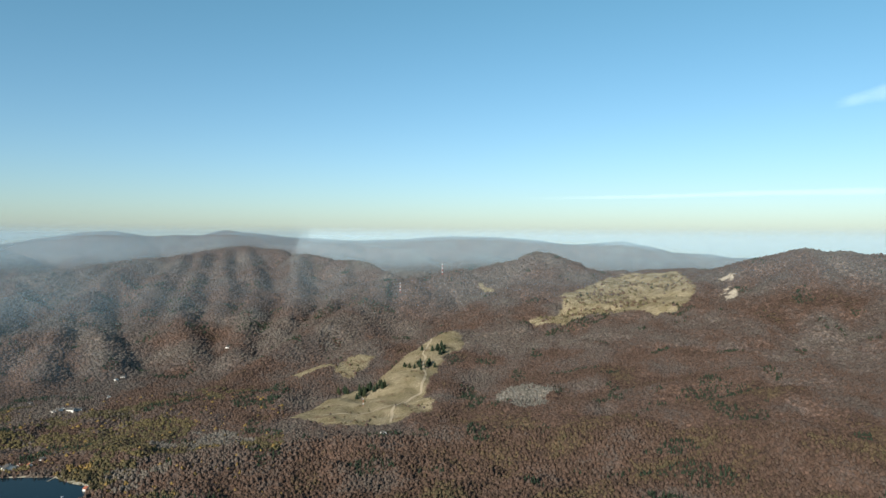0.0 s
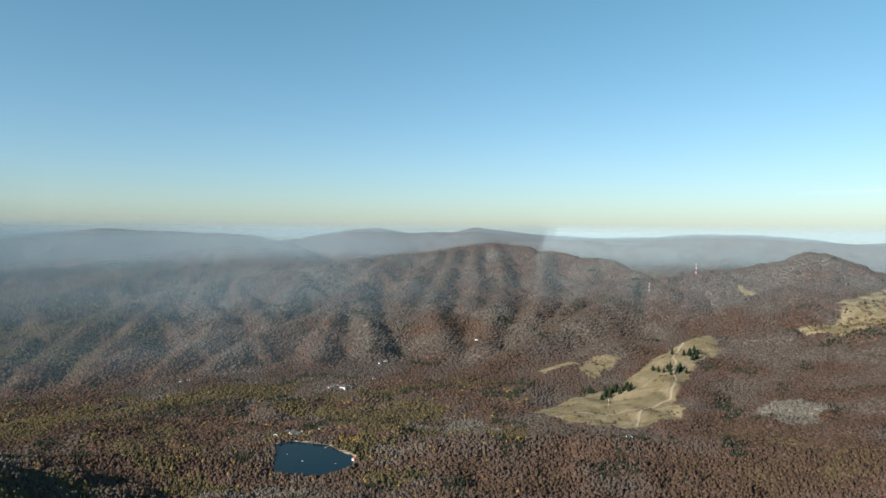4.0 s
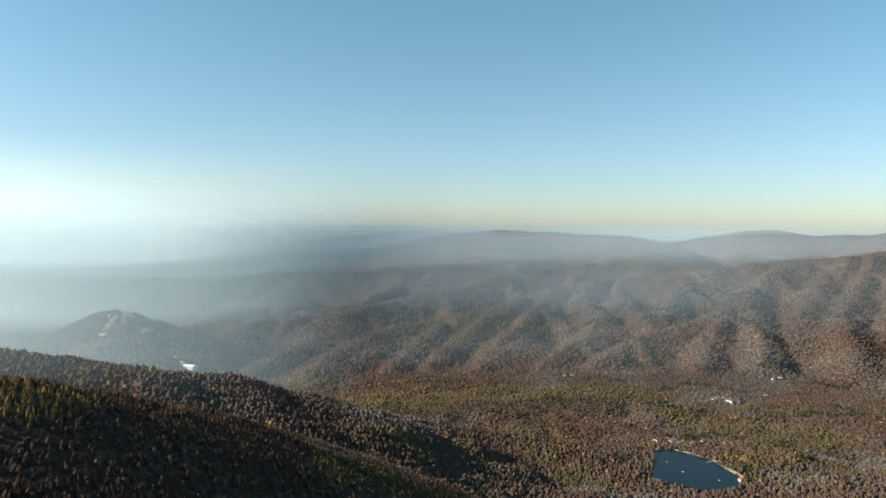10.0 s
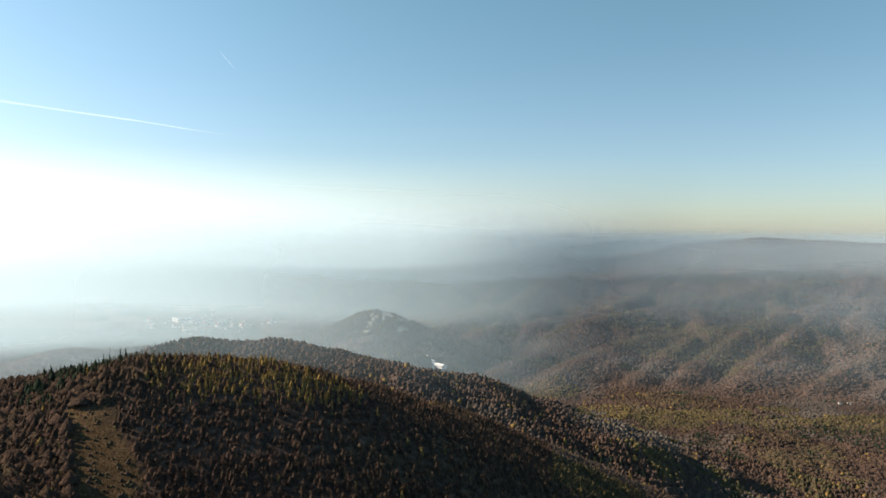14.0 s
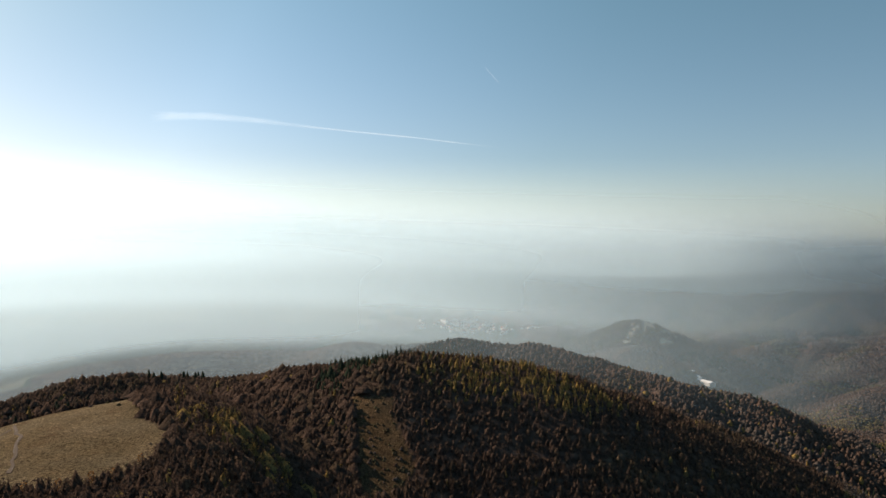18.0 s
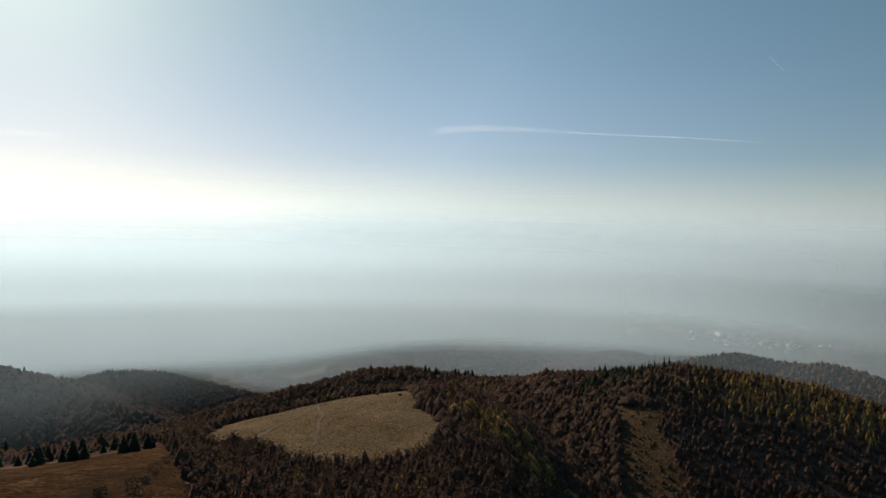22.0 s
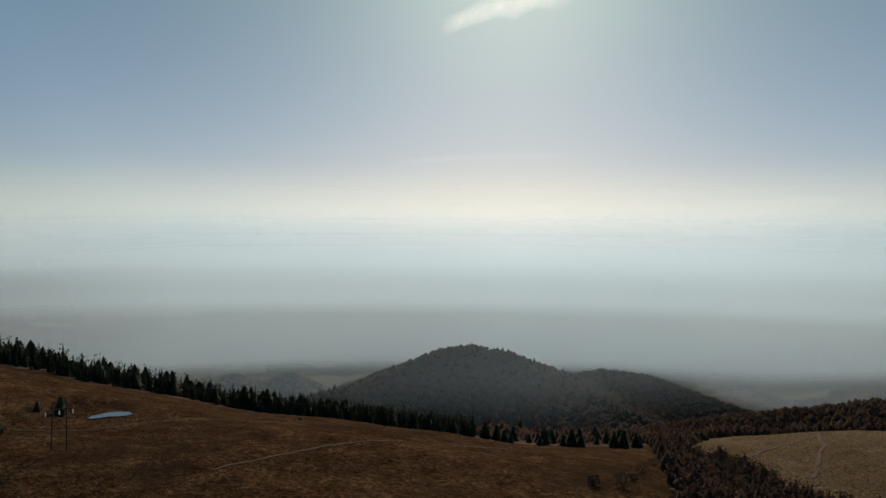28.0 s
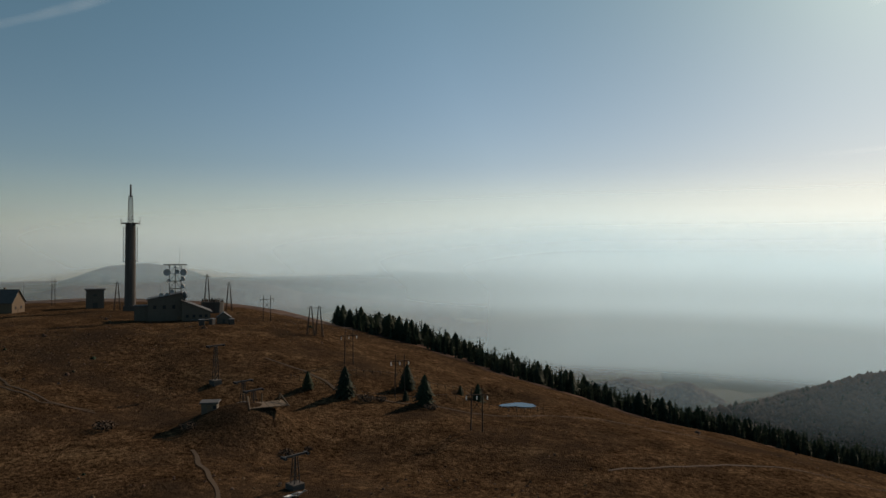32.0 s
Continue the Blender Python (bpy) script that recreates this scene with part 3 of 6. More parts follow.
def land(az, dist):
    """Heights of the open ground at bearings and distances (arrays of one shape)."""
    az = np.mod(az + 38.9, 360.0) - 38.9
    x, y = at(az, dist)
    fine = np.linspace(0, 72.1, 700) ** 2
    table = smooth_knots(BEARINGS, smooth_knots(RINGS, DEPTHS, fine).T, np.linspace(-38.9, 321.1, 721)).T
    u, v = (az + 38.9) * 2, np.sqrt(dist) / 72.1 * 699
    i, j = np.clip(u.astype(int), 0, 719), np.clip(v.astype(int), 0, 698)
    fu, fv = u - i, v - j
    z = EYE - ((table[i, j] * (1 - fu) + table[i + 1, j] * fu) * (1 - fv) + (table[i, j + 1] * (1 - fu) + table[i + 1, j + 1] * fu) * fv)
    for slope, rounding, blend, crest in RIDGES:
        pts = [(*at(a, d), h) for a, d, h in crest]
        top = max(p[2] for p in pts)
        reach = rounding + (top + 60) / slope if top > 0 else 400
        xs, ys = [p[0] for p in pts], [p[1] for p in pts]
        near = (x > min(xs) - reach) & (x < max(xs) + reach) & (y > min(ys) - reach) & (y < max(ys) + reach)
        px, py = x[near], y[near]
        if not len(px):
            continue
        best = np.full(len(px), -1e4)
        for (ax, ay, ah), (bx, by, bh) in zip(pts, pts[1:]):
            ux, uy = bx - ax, by - ay
            t = np.clip(((px - ax) * ux + (py - ay) * uy) / (ux * ux + uy * uy), 0, 1)
            d = np.hypot(px - ax - t * ux, py - ay - t * uy)
            s = t * t * (3 - 2 * t)
            best = np.maximum(best, ah + (bh - ah) * (0.5 * t + 0.5 * s) - slope * (np.sqrt(d * d + rounding ** 2) - rounding))
        old = z[near]
        z[near] = np.maximum(old, best) + blend * np.log1p(np.exp(-np.abs(old - best) / blend)) * 0.7
    plainland = np.clip((az - 84) / 10, 0, 1) * np.clip((226 - az) / 8, 0, 1) * np.clip((dist - 1400) / 300, 0, 1)
    rough = np.clip((dist - 300) / 1500, 0, 1) * (1 - 0.85 * plainland)
    high = np.clip((z - 15) / 120, 0, 1) * np.clip((dist - 1500) / 900, 0, 1) * np.clip((4600 - dist) / 500, 0.1, 1) * (1 - plainland)
    gully = 1 - np.abs(2 * fbm(x, y, 400, 5, 3) - 1) * 2.4
    cut = 1 - np.minimum(1, np.abs(2 * fbm(x, y, 210, 15, 3) - 1) * 5)
    high = high * np.clip((475 - z) / 130, 0.1, 1)
    z = z - high * 16 * cut ** 1.3
    z = z + rough * (fbm(x, y, 260, 11, 4) - 0.5) * 22 + high * (gully - 0.80) * 13
    floor = np.clip((dist - 950) / 150, 0, 1) * np.clip((2300 - dist) / 300, 0, 1) * np.clip((90 - az) / 10, 0, 1)
    z = z + floor * (np.abs(2 * fbm(x, y, 150, 19, 3) - 1) - 0.25) * 26
    z = z + (fbm(x, y, 45, 31, 3) - 0.5) * 2.2 * np.clip(dist / 150, 0.3, 1.0) + (fbm(x, y, 9, 77, 2) - 0.5) * 0.5
    ridge_top = np.clip((az - 140) / 8, 0, 1) * np.clip((236 - az) / 8, 0, 1) * np.clip((dist - 90) / 40, 0, 1) * np.clip((275 - dist) / 60, 0, 1)
    z = z + ridge_top * (fbm(x, y, 58, 23, 3) - 0.5) * 6.0
    for bx, by, br, bh in BUMPS:
        z = z + bh * np.exp(-((x - bx) ** 2 + (y - by) ** 2) / (2 * br * br))
    px, py = at(178.84, 214)
    pool = np.hypot((x - px) / 12, (y - py) / 8)
    z = np.where(pool < 1.4, z + (432.3 - z) * np.clip((1.4 - pool) / 0.4, 0, 1), z)
    lx, ly = at(30.79, 1470)
    basin = np.hypot((x - lx) / 150, (y - ly) / 150)
    z = np.where(basin < 1.6, z + (np.clip(z, -4, 0.8) - z) * np.clip((1.6 - basin) / 0.5, 0, 1), z)
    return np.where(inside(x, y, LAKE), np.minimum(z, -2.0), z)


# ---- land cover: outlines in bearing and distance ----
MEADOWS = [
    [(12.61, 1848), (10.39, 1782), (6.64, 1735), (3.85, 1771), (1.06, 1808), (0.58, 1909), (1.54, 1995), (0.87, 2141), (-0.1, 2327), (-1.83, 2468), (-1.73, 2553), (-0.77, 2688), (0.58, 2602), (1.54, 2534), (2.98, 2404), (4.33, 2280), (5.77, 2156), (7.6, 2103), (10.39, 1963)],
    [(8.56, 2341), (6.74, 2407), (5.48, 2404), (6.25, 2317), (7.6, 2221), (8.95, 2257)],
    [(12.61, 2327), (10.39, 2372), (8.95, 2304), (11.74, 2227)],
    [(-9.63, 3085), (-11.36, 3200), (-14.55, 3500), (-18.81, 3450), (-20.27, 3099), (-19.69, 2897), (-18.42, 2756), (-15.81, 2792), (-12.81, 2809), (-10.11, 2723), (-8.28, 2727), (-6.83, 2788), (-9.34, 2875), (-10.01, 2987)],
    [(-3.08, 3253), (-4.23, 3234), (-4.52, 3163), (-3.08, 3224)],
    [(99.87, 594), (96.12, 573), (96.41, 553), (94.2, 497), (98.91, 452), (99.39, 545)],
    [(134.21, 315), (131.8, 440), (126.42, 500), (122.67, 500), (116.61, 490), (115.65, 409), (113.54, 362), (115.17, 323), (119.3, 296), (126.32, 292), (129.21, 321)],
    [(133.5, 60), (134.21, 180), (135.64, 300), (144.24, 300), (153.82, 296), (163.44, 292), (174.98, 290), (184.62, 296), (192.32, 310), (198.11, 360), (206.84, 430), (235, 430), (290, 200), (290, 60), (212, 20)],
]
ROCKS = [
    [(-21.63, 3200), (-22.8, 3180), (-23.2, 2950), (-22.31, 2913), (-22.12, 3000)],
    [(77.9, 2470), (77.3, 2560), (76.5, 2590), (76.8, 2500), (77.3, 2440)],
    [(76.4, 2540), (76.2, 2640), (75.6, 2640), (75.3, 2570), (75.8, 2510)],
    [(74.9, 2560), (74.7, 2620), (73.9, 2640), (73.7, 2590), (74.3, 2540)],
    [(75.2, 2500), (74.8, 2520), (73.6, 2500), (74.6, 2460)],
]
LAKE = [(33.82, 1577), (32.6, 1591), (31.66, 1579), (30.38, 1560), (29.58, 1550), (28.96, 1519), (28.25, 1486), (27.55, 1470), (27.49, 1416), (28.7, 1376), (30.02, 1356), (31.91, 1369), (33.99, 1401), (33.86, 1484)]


def inside(x, y, outline, wobble=0.0, size=30.0):
    """Which plan points lie in an outline, whose edge wavers by that many metres."""
    if np.any(wobble):
        x, y = x + (fbm(x, y, size, 91) - 0.5) * 2 * wobble, y + (fbm(x, y, size, 97) - 0.5) * 2 * wobble
    pts = [at(a, d) for a, d in outline]
    xs, ys = [p[0] for p in pts], [p[1] for p in pts]
    hit = np.zeros(np.shape(x), bool)
    box = (x > min(xs)) & (x < max(xs)) & (y > min(ys)) & (y < max(ys))
    bx, by = x[box], y[box]
    odd = np.zeros(len(bx), bool)
    for (ax, ay), (cx, cy) in zip(pts, pts[1:] + pts[:1]):
        if ay != cy:
            odd ^= ((ay > by) != (cy > by)) & (bx < (cx - ax) * (by - ay) / (cy - ay) + ax)
    hit[box] = odd
    return hit


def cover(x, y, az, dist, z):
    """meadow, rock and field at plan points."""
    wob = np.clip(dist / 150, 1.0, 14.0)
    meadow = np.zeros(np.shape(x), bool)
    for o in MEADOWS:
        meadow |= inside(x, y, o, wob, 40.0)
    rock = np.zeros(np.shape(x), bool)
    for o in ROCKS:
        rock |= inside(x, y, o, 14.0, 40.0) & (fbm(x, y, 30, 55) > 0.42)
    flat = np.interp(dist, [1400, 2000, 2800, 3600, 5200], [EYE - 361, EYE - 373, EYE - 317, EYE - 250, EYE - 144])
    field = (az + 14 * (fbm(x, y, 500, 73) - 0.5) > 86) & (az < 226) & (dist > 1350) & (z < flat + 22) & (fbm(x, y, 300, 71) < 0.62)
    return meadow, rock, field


# stands of their own colour: bearing, distance, half width in degrees and metres, place in the palette
STANDS = [
    (45.0, 1990, 6.5, 75, 0.73), (53.4, 1955, 3.5, 70, 0.75), (58.0, 1930, 2.2, 60, 0.80), (40.1, 1915, 2.6, 50, 0.97), (31.0, 1870, 3.2, 45, 0.74), (24.2, 1890, 3.6, 60, 0.74),
    (27.6, 2010, 3.0, 60, 0.70), (49.3, 1266, 2.6, 60, 0.72), (53.3, 1180, 2.4, 60, 0.74), (28.0, 1580, 1.3, 22, 0.84), (37.5, 1890, 3.2, 60, 0.97), (41.5, 1960, 2.4, 50, 0.97),
    (67.5, 930, 2.6, 26, 0.97), (-7.0, 1898, 2.4, 80, 0.03), (-15.7, 1348, 3.2, 25, 0.97), (-20.5, 1350, 2.8, 30, 0.96), (27.6, 2284, 1.6, 40, 0.97), (30.2, 3365, 1.5, 160, 0.96), (24.5, 3450, 0.9, 190, 0.96), (20.6, 3220, 1.1, 150, 0.96), (15.5, 2855, 1.4, 110, 0.96),
    (33.5, 2900, 1.3, 170, 0.97), (36.2, 2700, 1.4, 100, 0.97), (62.0, 1850, 3.0, 90, 0.08), (35.0, 1250, 4.0, 60, 0.1), (45.0, 1330, 3.0, 60, 0.44),
    (18.5, 1700, 3.0, 60, 0.1), (33.0, 1640, 2.2, 30, 0.76), (24.0, 1480, 2.0, 70, 0.15), (101.1, 638, 2.0, 45, 0.97), (98.0, 700, 3.0, 60, 0.97), (63.5, 2100, 3.5, 80, 0.72),
]


def tints(x, y, az, dist, luck):
    """Colour of the trees' crowns, 0 to 1 along the palette, by stand and by chance."""
    patch, big, stand = fbm(x, y, 130, 41), fbm(x, y, 420, 45), fbm(x, y, 170, 58)
    t = 0.36 + 0.55 * (patch - 0.5) + 0.16 * (luck - 0.5)
    east = np.clip((14 - az) / 14, 0, 1) * np.clip((2500 - dist) / 900, 0, 1)
    t = t + east * 0.12
    floor = np.clip((az - 8) / 10, 0, 1) * np.clip((84 - az) / 12, 0, 1) * np.clip((2350 - dist) / 250, 0, 1)
    t = t + floor * (0.08 + 0.6 * (big - 0.5))
    t = np.where((floor > 0.5) & (stand > 0.62), 0.70 + 0.12 * (luck - 0.5), t)
    t = np.where((floor > 0.5) & (luck > 0.965), 0.86, t)
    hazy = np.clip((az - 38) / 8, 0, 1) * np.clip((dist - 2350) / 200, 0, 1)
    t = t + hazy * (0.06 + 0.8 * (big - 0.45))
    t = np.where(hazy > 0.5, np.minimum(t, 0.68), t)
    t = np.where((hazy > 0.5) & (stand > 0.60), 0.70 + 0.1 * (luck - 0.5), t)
    spruce = (fbm(x, y, 80, 61) > 0.69) & (dist > 1000)
    t = np.where(spruce & (luck > 0.25), 0.97, np.clip(t, 0.0, 0.9))
    for a, d, da, dd, value in STANDS:
        edge = np.hypot((az - a) / da, (dist - d) / dd) + 2.4 * (fbm(x, y, 60, 66) - 0.5)
        t = np.where((edge < 1) & (luck > (0.2 if value < 0.92 else 0.45 + 0.25 * (d > 2500))), value + (0.05 * (luck - 0.5) if value < 0.92 else 0.0), t)
    # the knoll and the near slope: dark beeches, birches turned yellow along the top
    knoll = (az > 62) & (az < 141) & (dist < 1000) & (t < 0.93)
    birch = np.maximum(np.clip(1.15 - np.hypot((az - 86) / 11, (dist - 612) / 48), 0, 1), 0.85 * np.clip(1.1 - np.hypot((az - 108) / 6, (dist - 400) / 70), 0, 1))
    birch = np.clip(birch * 1.2 * fbm(x, y, 60, 49) * 1.6, 0.07, 0.7)
    t = np.where(knoll, 0.53 + 0.12 * (patch - 0.5) + 0.08 * (luck - 0.5), t)
    t = np.where(knoll & (vnoise(x, y, 3.0, 53) < birch), 0.78 + 0.12 * vnoise(x, y, 4.0, 52), t)
    # southern hills: their shaded side put into the colour, some crowns tinted dark
    t = np.where((az > 141) & (dist > 430) & (dist < 1700), np.where(luck < 0.3 * fbm(x, y, 140, 69), 0.97, 0.36 + 0.3 * (patch - 0.5)), t)
    t = np.where((az > 150) & (az < 192) & (dist < 430), 0.97, t)
    return np.clip(t, 0.0, 1.0)


def mesh_object(name, verts, faces, material, smooth=False):
    """One mesh from arrays: faces all with the same number of corners."""
    me = bpy.data.meshes.new(name)
    n = faces.shape[1]
    me.vertices.add(len(verts))
    me.vertices.foreach_set("co", np.ascontiguousarray(verts, dtype=np.float32).ravel())
    me.loops.add(faces.size)
    me.loops.foreach_set("vertex_index", np.ascontiguousarray(faces, dtype=np.int32).ravel())
    me.polygons.add(len(faces))
    me.polygons.foreach_set("loop_start", np.arange(0, faces.size, n, dtype=np.int32))
    me.update(calc_edges=True)
    me.materials.append(material)
    if smooth:
        me.polygons.foreach_set("use_smooth", np.ones(len(faces), bool))
    return new(name, me)


def put(ob, name, values):
    ob.data.attributes.new(name, "FLOAT", "POINT").data.foreach_set("value", np.ascontiguousarray(values, dtype=np.float32).ravel())


# ---- the ground ----
AZ = np.concatenate([np.arange(-36, 92, 0.25), np.arange(92, 226, 0.32), np.arange(226, 324, 2.0)])
RR = np.concatenate([[0.2, 8, 20, 35, 50], np.geomspace(62, 900, 170), np.geomspace(908, 4920, 250)])
ga, gr = np.meshgrid(AZ, RR, indexing="ij")
GZ = land(ga, gr)
gx, gy = at(ga, gr)
na, nr = GZ.shape
idx = np.arange(na * nr).reshape(na, nr)
nxt = np.roll(idx, -1, axis=0)
quads = np.stack([idx[:, :-1], idx[:, 1:], nxt[:, 1:], nxt[:, :-1]], -1).reshape(-1, 4)[:, ::-1]
verts = np.stack([gx, gy, GZ], -1).reshape(-1, 3)
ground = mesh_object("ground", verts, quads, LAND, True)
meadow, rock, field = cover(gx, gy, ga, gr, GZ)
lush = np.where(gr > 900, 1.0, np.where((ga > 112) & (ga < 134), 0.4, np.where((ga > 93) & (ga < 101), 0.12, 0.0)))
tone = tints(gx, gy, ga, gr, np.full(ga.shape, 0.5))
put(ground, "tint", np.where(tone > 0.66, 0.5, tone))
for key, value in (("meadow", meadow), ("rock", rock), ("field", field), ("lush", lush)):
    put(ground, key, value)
TRACK = np.zeros(ga.shape)
put(ground, "track", TRACK)
tagged(ground, "wooded mountains with dry grass ridge and hazy plain", "ground", kind="structure")


def height(x, y):
    """Height of the ground sheet at plan points."""
    az, dist = np.mod(np.degrees(np.arctan2(-x, y)) + 36, 360) - 36, np.hypot(x, y)
    i = np.clip(np.searchsorted(AZ, az) - 1, 0, na - 1)
    wide = np.append(AZ, 324.0)
    fu = (az - wide[i]) / (wide[i + 1] - wide[i])
    j = np.clip(np.searchsorted(RR, dist) - 1, 0, nr - 2)
    fv = np.clip((dist - RR[j]) / (RR[j + 1] - RR[j]), 0, 1)
    k = (i + 1) % na
    return (GZ[i, j] * (1 - fu) + GZ[k, j] * fu) * (1 - fv) + (GZ[i, j + 1] * (1 - fu) + GZ[k, j + 1] * fu) * fv


def sheet(name, outline, z, material):
    bm = bmesh.new()
    bm.faces.new([bm.verts.new((*at(a, d), z)) for a, d in outline])
    bmesh.ops.recalc_face_normals(bm, faces=bm.faces)
    me = bpy.data.meshes.new(name)
    bm.to_mesh(me)
    bm.free()
    me.materials.append(material)
    return new(name, me)


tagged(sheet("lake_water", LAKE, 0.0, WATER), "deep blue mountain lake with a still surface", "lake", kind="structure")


# ---- woods ----
RISE = np.maximum.accumulate((GZ - EYE) / gr, axis=1)


def scatter(step, near, far, az0, az1, seed):
    """Plan points of a jittered grid within a ring and a range of bearings, on wooded ground."""
    rng = np.random.default_rng(seed)
    g = np.arange(-far, far, step)
    x, y = [c.ravel() for c in np.meshgrid(g, g)]
    keep = (np.hypot(x, y) > near) & (np.hypot(x, y) < far)
    x, y = x[keep], y[keep]
    x, y = x + rng.uniform(-0.65, 0.65, len(x)) * step, y + rng.uniform(-0.65, 0.65, len(x)) * step
    az, dist = np.mod(np.degrees(np.arctan2(-x, y)) + 40, 360) - 40, np.hypot(x, y)
    keep = (az > az0) & (az < az1)
    x, y, az, dist = x[keep], y[keep], az[keep], dist[keep]
    z = height(x, y)
    m, r, f = cover(x, y, az, dist, z)
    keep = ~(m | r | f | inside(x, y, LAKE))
    x, y, az, dist, z = x[keep], y[keep], az[keep], dist[keep], z[keep]
    # sparser on the far sides of the crests
    i, j = np.clip(np.searchsorted(AZ, az) - 1, 0, na - 1), np.clip(np.searchsorted(RR, dist) - 1, 0, nr - 1)
    keep = ((z + 14 - EYE) / dist > RISE[i, np.maximum(j - 1, 0)]) | (rng.random(len(x)) < 0.2)
    keep &= ~((az > 192) & (dist < 720))
    x, y, az, dist, z = x[keep], y[keep], az[keep], dist[keep], z[keep]
    luck = rng.random(len(x))
    return x, y, az, dist, z, luck, rng


def dome(sides):
    a = np.arange(sides) / sides * 2 * np.pi
    low = np.stack([np.cos(a), np.sin(a), a * 0 + 0.05], -1)
    mid = np.stack([np.cos(a + 0.4) * 0.70, np.sin(a + 0.4) * 0.70, a * 0 + 0.62], -1)
    v = np.concatenate([low, mid, [[0, 0, 1.1]]])
    f = []
    for k in range(sides):
        q = (k + 1) % sides
        f += [(k, q, sides + k), (q, sides + q, sides + k), (sides + k, sides + q, 2 * sides)]
    return v, np.array(f)


def cap(sides):
    """A plain rounded treetop for distant woods."""
    a = np.arange(sides) / sides * 2 * np.pi
    v = np.concatenate([np.stack([np.cos(a), np.sin(a), a * 0], -1), [[0, 0, 0.95]]])
    return v, np.array([(k, (k + 1) % sides, sides) for k in range(sides)])


def crowns(name, pts, template, radius, tall, label):
    """One sheet of treetops: a jittered copy of a template for each point."""
    x, y, az, dist, z, luck, rng = pts
    v, f = template
    n, k = len(x), len(v)
    tint = tints(x, y, az, dist, luck)
    pointed = tint > 0.92
    size = 0.55 + 0.95 * rng.random(n) ** 1.4
    wide = radius * size * np.where(pointed, 0.6, 1)
    high = tall * (0.45 + 0.6 * size) * np.where(pointed, 1.35, 1)
    turn = rng.uniform(0, 6.28, n)
    w = v[None] * (1 + rng.uniform(-0.36, 0.36, (n, k, 3)))
    taper = np.where(pointed[:, None], np.clip(1.1 - w[..., 2], 0.05, 1), 1)
    vx = (w[..., 0] * np.cos(turn)[:, None] - w[..., 1] * np.sin(turn)[:, None]) * wide[:, None] * taper + x[:, None]
    vy = (w[..., 0] * np.sin(turn)[:, None] + w[..., 1] * np.cos(turn)[:, None]) * wide[:, None] * taper + y[:, None]
    vz = w[..., 2] * high[:, None] + (z + rng.uniform(-3.0, 1.8, n))[:, None]
    faces = (f[None] + (np.arange(n) * k)[:, None, None]).reshape(-1, 3)
    ob = mesh_object(name, np.stack([vx, vy, vz], -1).reshape(-1, 3), faces, WOOD, True)
    put(ob, "tint", np.repeat(tint, k))
    return tagged(ob, label, "forest", kind="stuff")


def ball(levels):
    """Corners and faces of a round lump."""
    bm = bmesh.new()
    bmesh.ops.create_icosphere(bm, subdivisions=levels, radius=1)
    v, f = np.array([p.co[:] for p in bm.verts]), np.array([[p.index for p in q.verts] for q in bm.faces])
    bm.free()
    return v, f


def leafy(name, pts, lump, leaves, size, radius, tall, label):
    """Nearer woods: each crown a lumpy, uneven mass with loose leaf clumps round it."""
    x, y, az, dist, z, luck, rng = pts
    n = len(x)
    tint = tints(x, y, az, dist, luck)
    birch, spruce = (tint > 0.75) & (tint < 0.93), tint > 0.93
    slim = np.where(birch, 0.8, np.where(spruce, 0.62, 1.0))
    size_of = 0.5 + 0.95 * rng.random(n) ** 1.3
    wide, high = radius * size_of * slim, tall * (0.45 + 0.6 * size_of) * np.where(birch, 1.15, np.where(spruce, 1.5, 0.95))
    v, f = lump
    k = len(v)
    w = v[None] * rng.uniform(0.55, 0.95, (n, k, 1)) + rng.uniform(-0.13, 0.13, (n, k, 3))
    lean = np.where(spruce, 0.95, np.where(birch, 0.3, 0.05))[:, None]
    taper = 1 - lean * np.clip(w[..., 2], 0, 1)
    low = z - 2.2
    body = np.stack([w[..., 0] * wide[:, None] * taper + x[:, None], w[..., 1] * wide[:, None] * taper + y[:, None],
                     w[..., 2] * high[:, None] + low[:, None]], -1)
    d = rng.normal(size=(n, leaves, 3))
    d = d / np.linalg.norm(d, axis=-1, keepdims=True) * rng.uniform(0.8, 1.2, (n, leaves, 1))
    d[..., 2] = np.abs(d[..., 2]) ** 0.7
    slope = 1 - lean * np.clip(d[..., 2], 0, 1)
    c = np.stack([d[..., 0] * wide[:, None] * slope + x[:, None], d[..., 1] * wide[:, None] * slope + y[:, None],
                  d[..., 2] * high[:, None] * 0.95 + low[:, None]], -1)
    tri = rng.normal(size=(n, leaves, 3, 3))
    tri /= np.linalg.norm(tri, axis=-1, keepdims=True)
    loose = (c[:, :, None, :] + tri * size * rng.uniform(0.5, 1.2, (n, leaves, 1, 1))).reshape(-1, 3)
    faces = np.concatenate([(f[None] + (np.arange(n) * k)[:, None, None]).reshape(-1, 3), n * k + np.arange(len(loose)).reshape(-1, 3)])
    ob = mesh_object(name, np.concatenate([body.reshape(-1, 3), loose]), faces, WOOD, True)
    put(ob, "tint", np.concatenate([np.repeat(tint, k), np.repeat(tint, leaves * 3)]))
    return tagged(ob, label, "forest", kind="stuff")


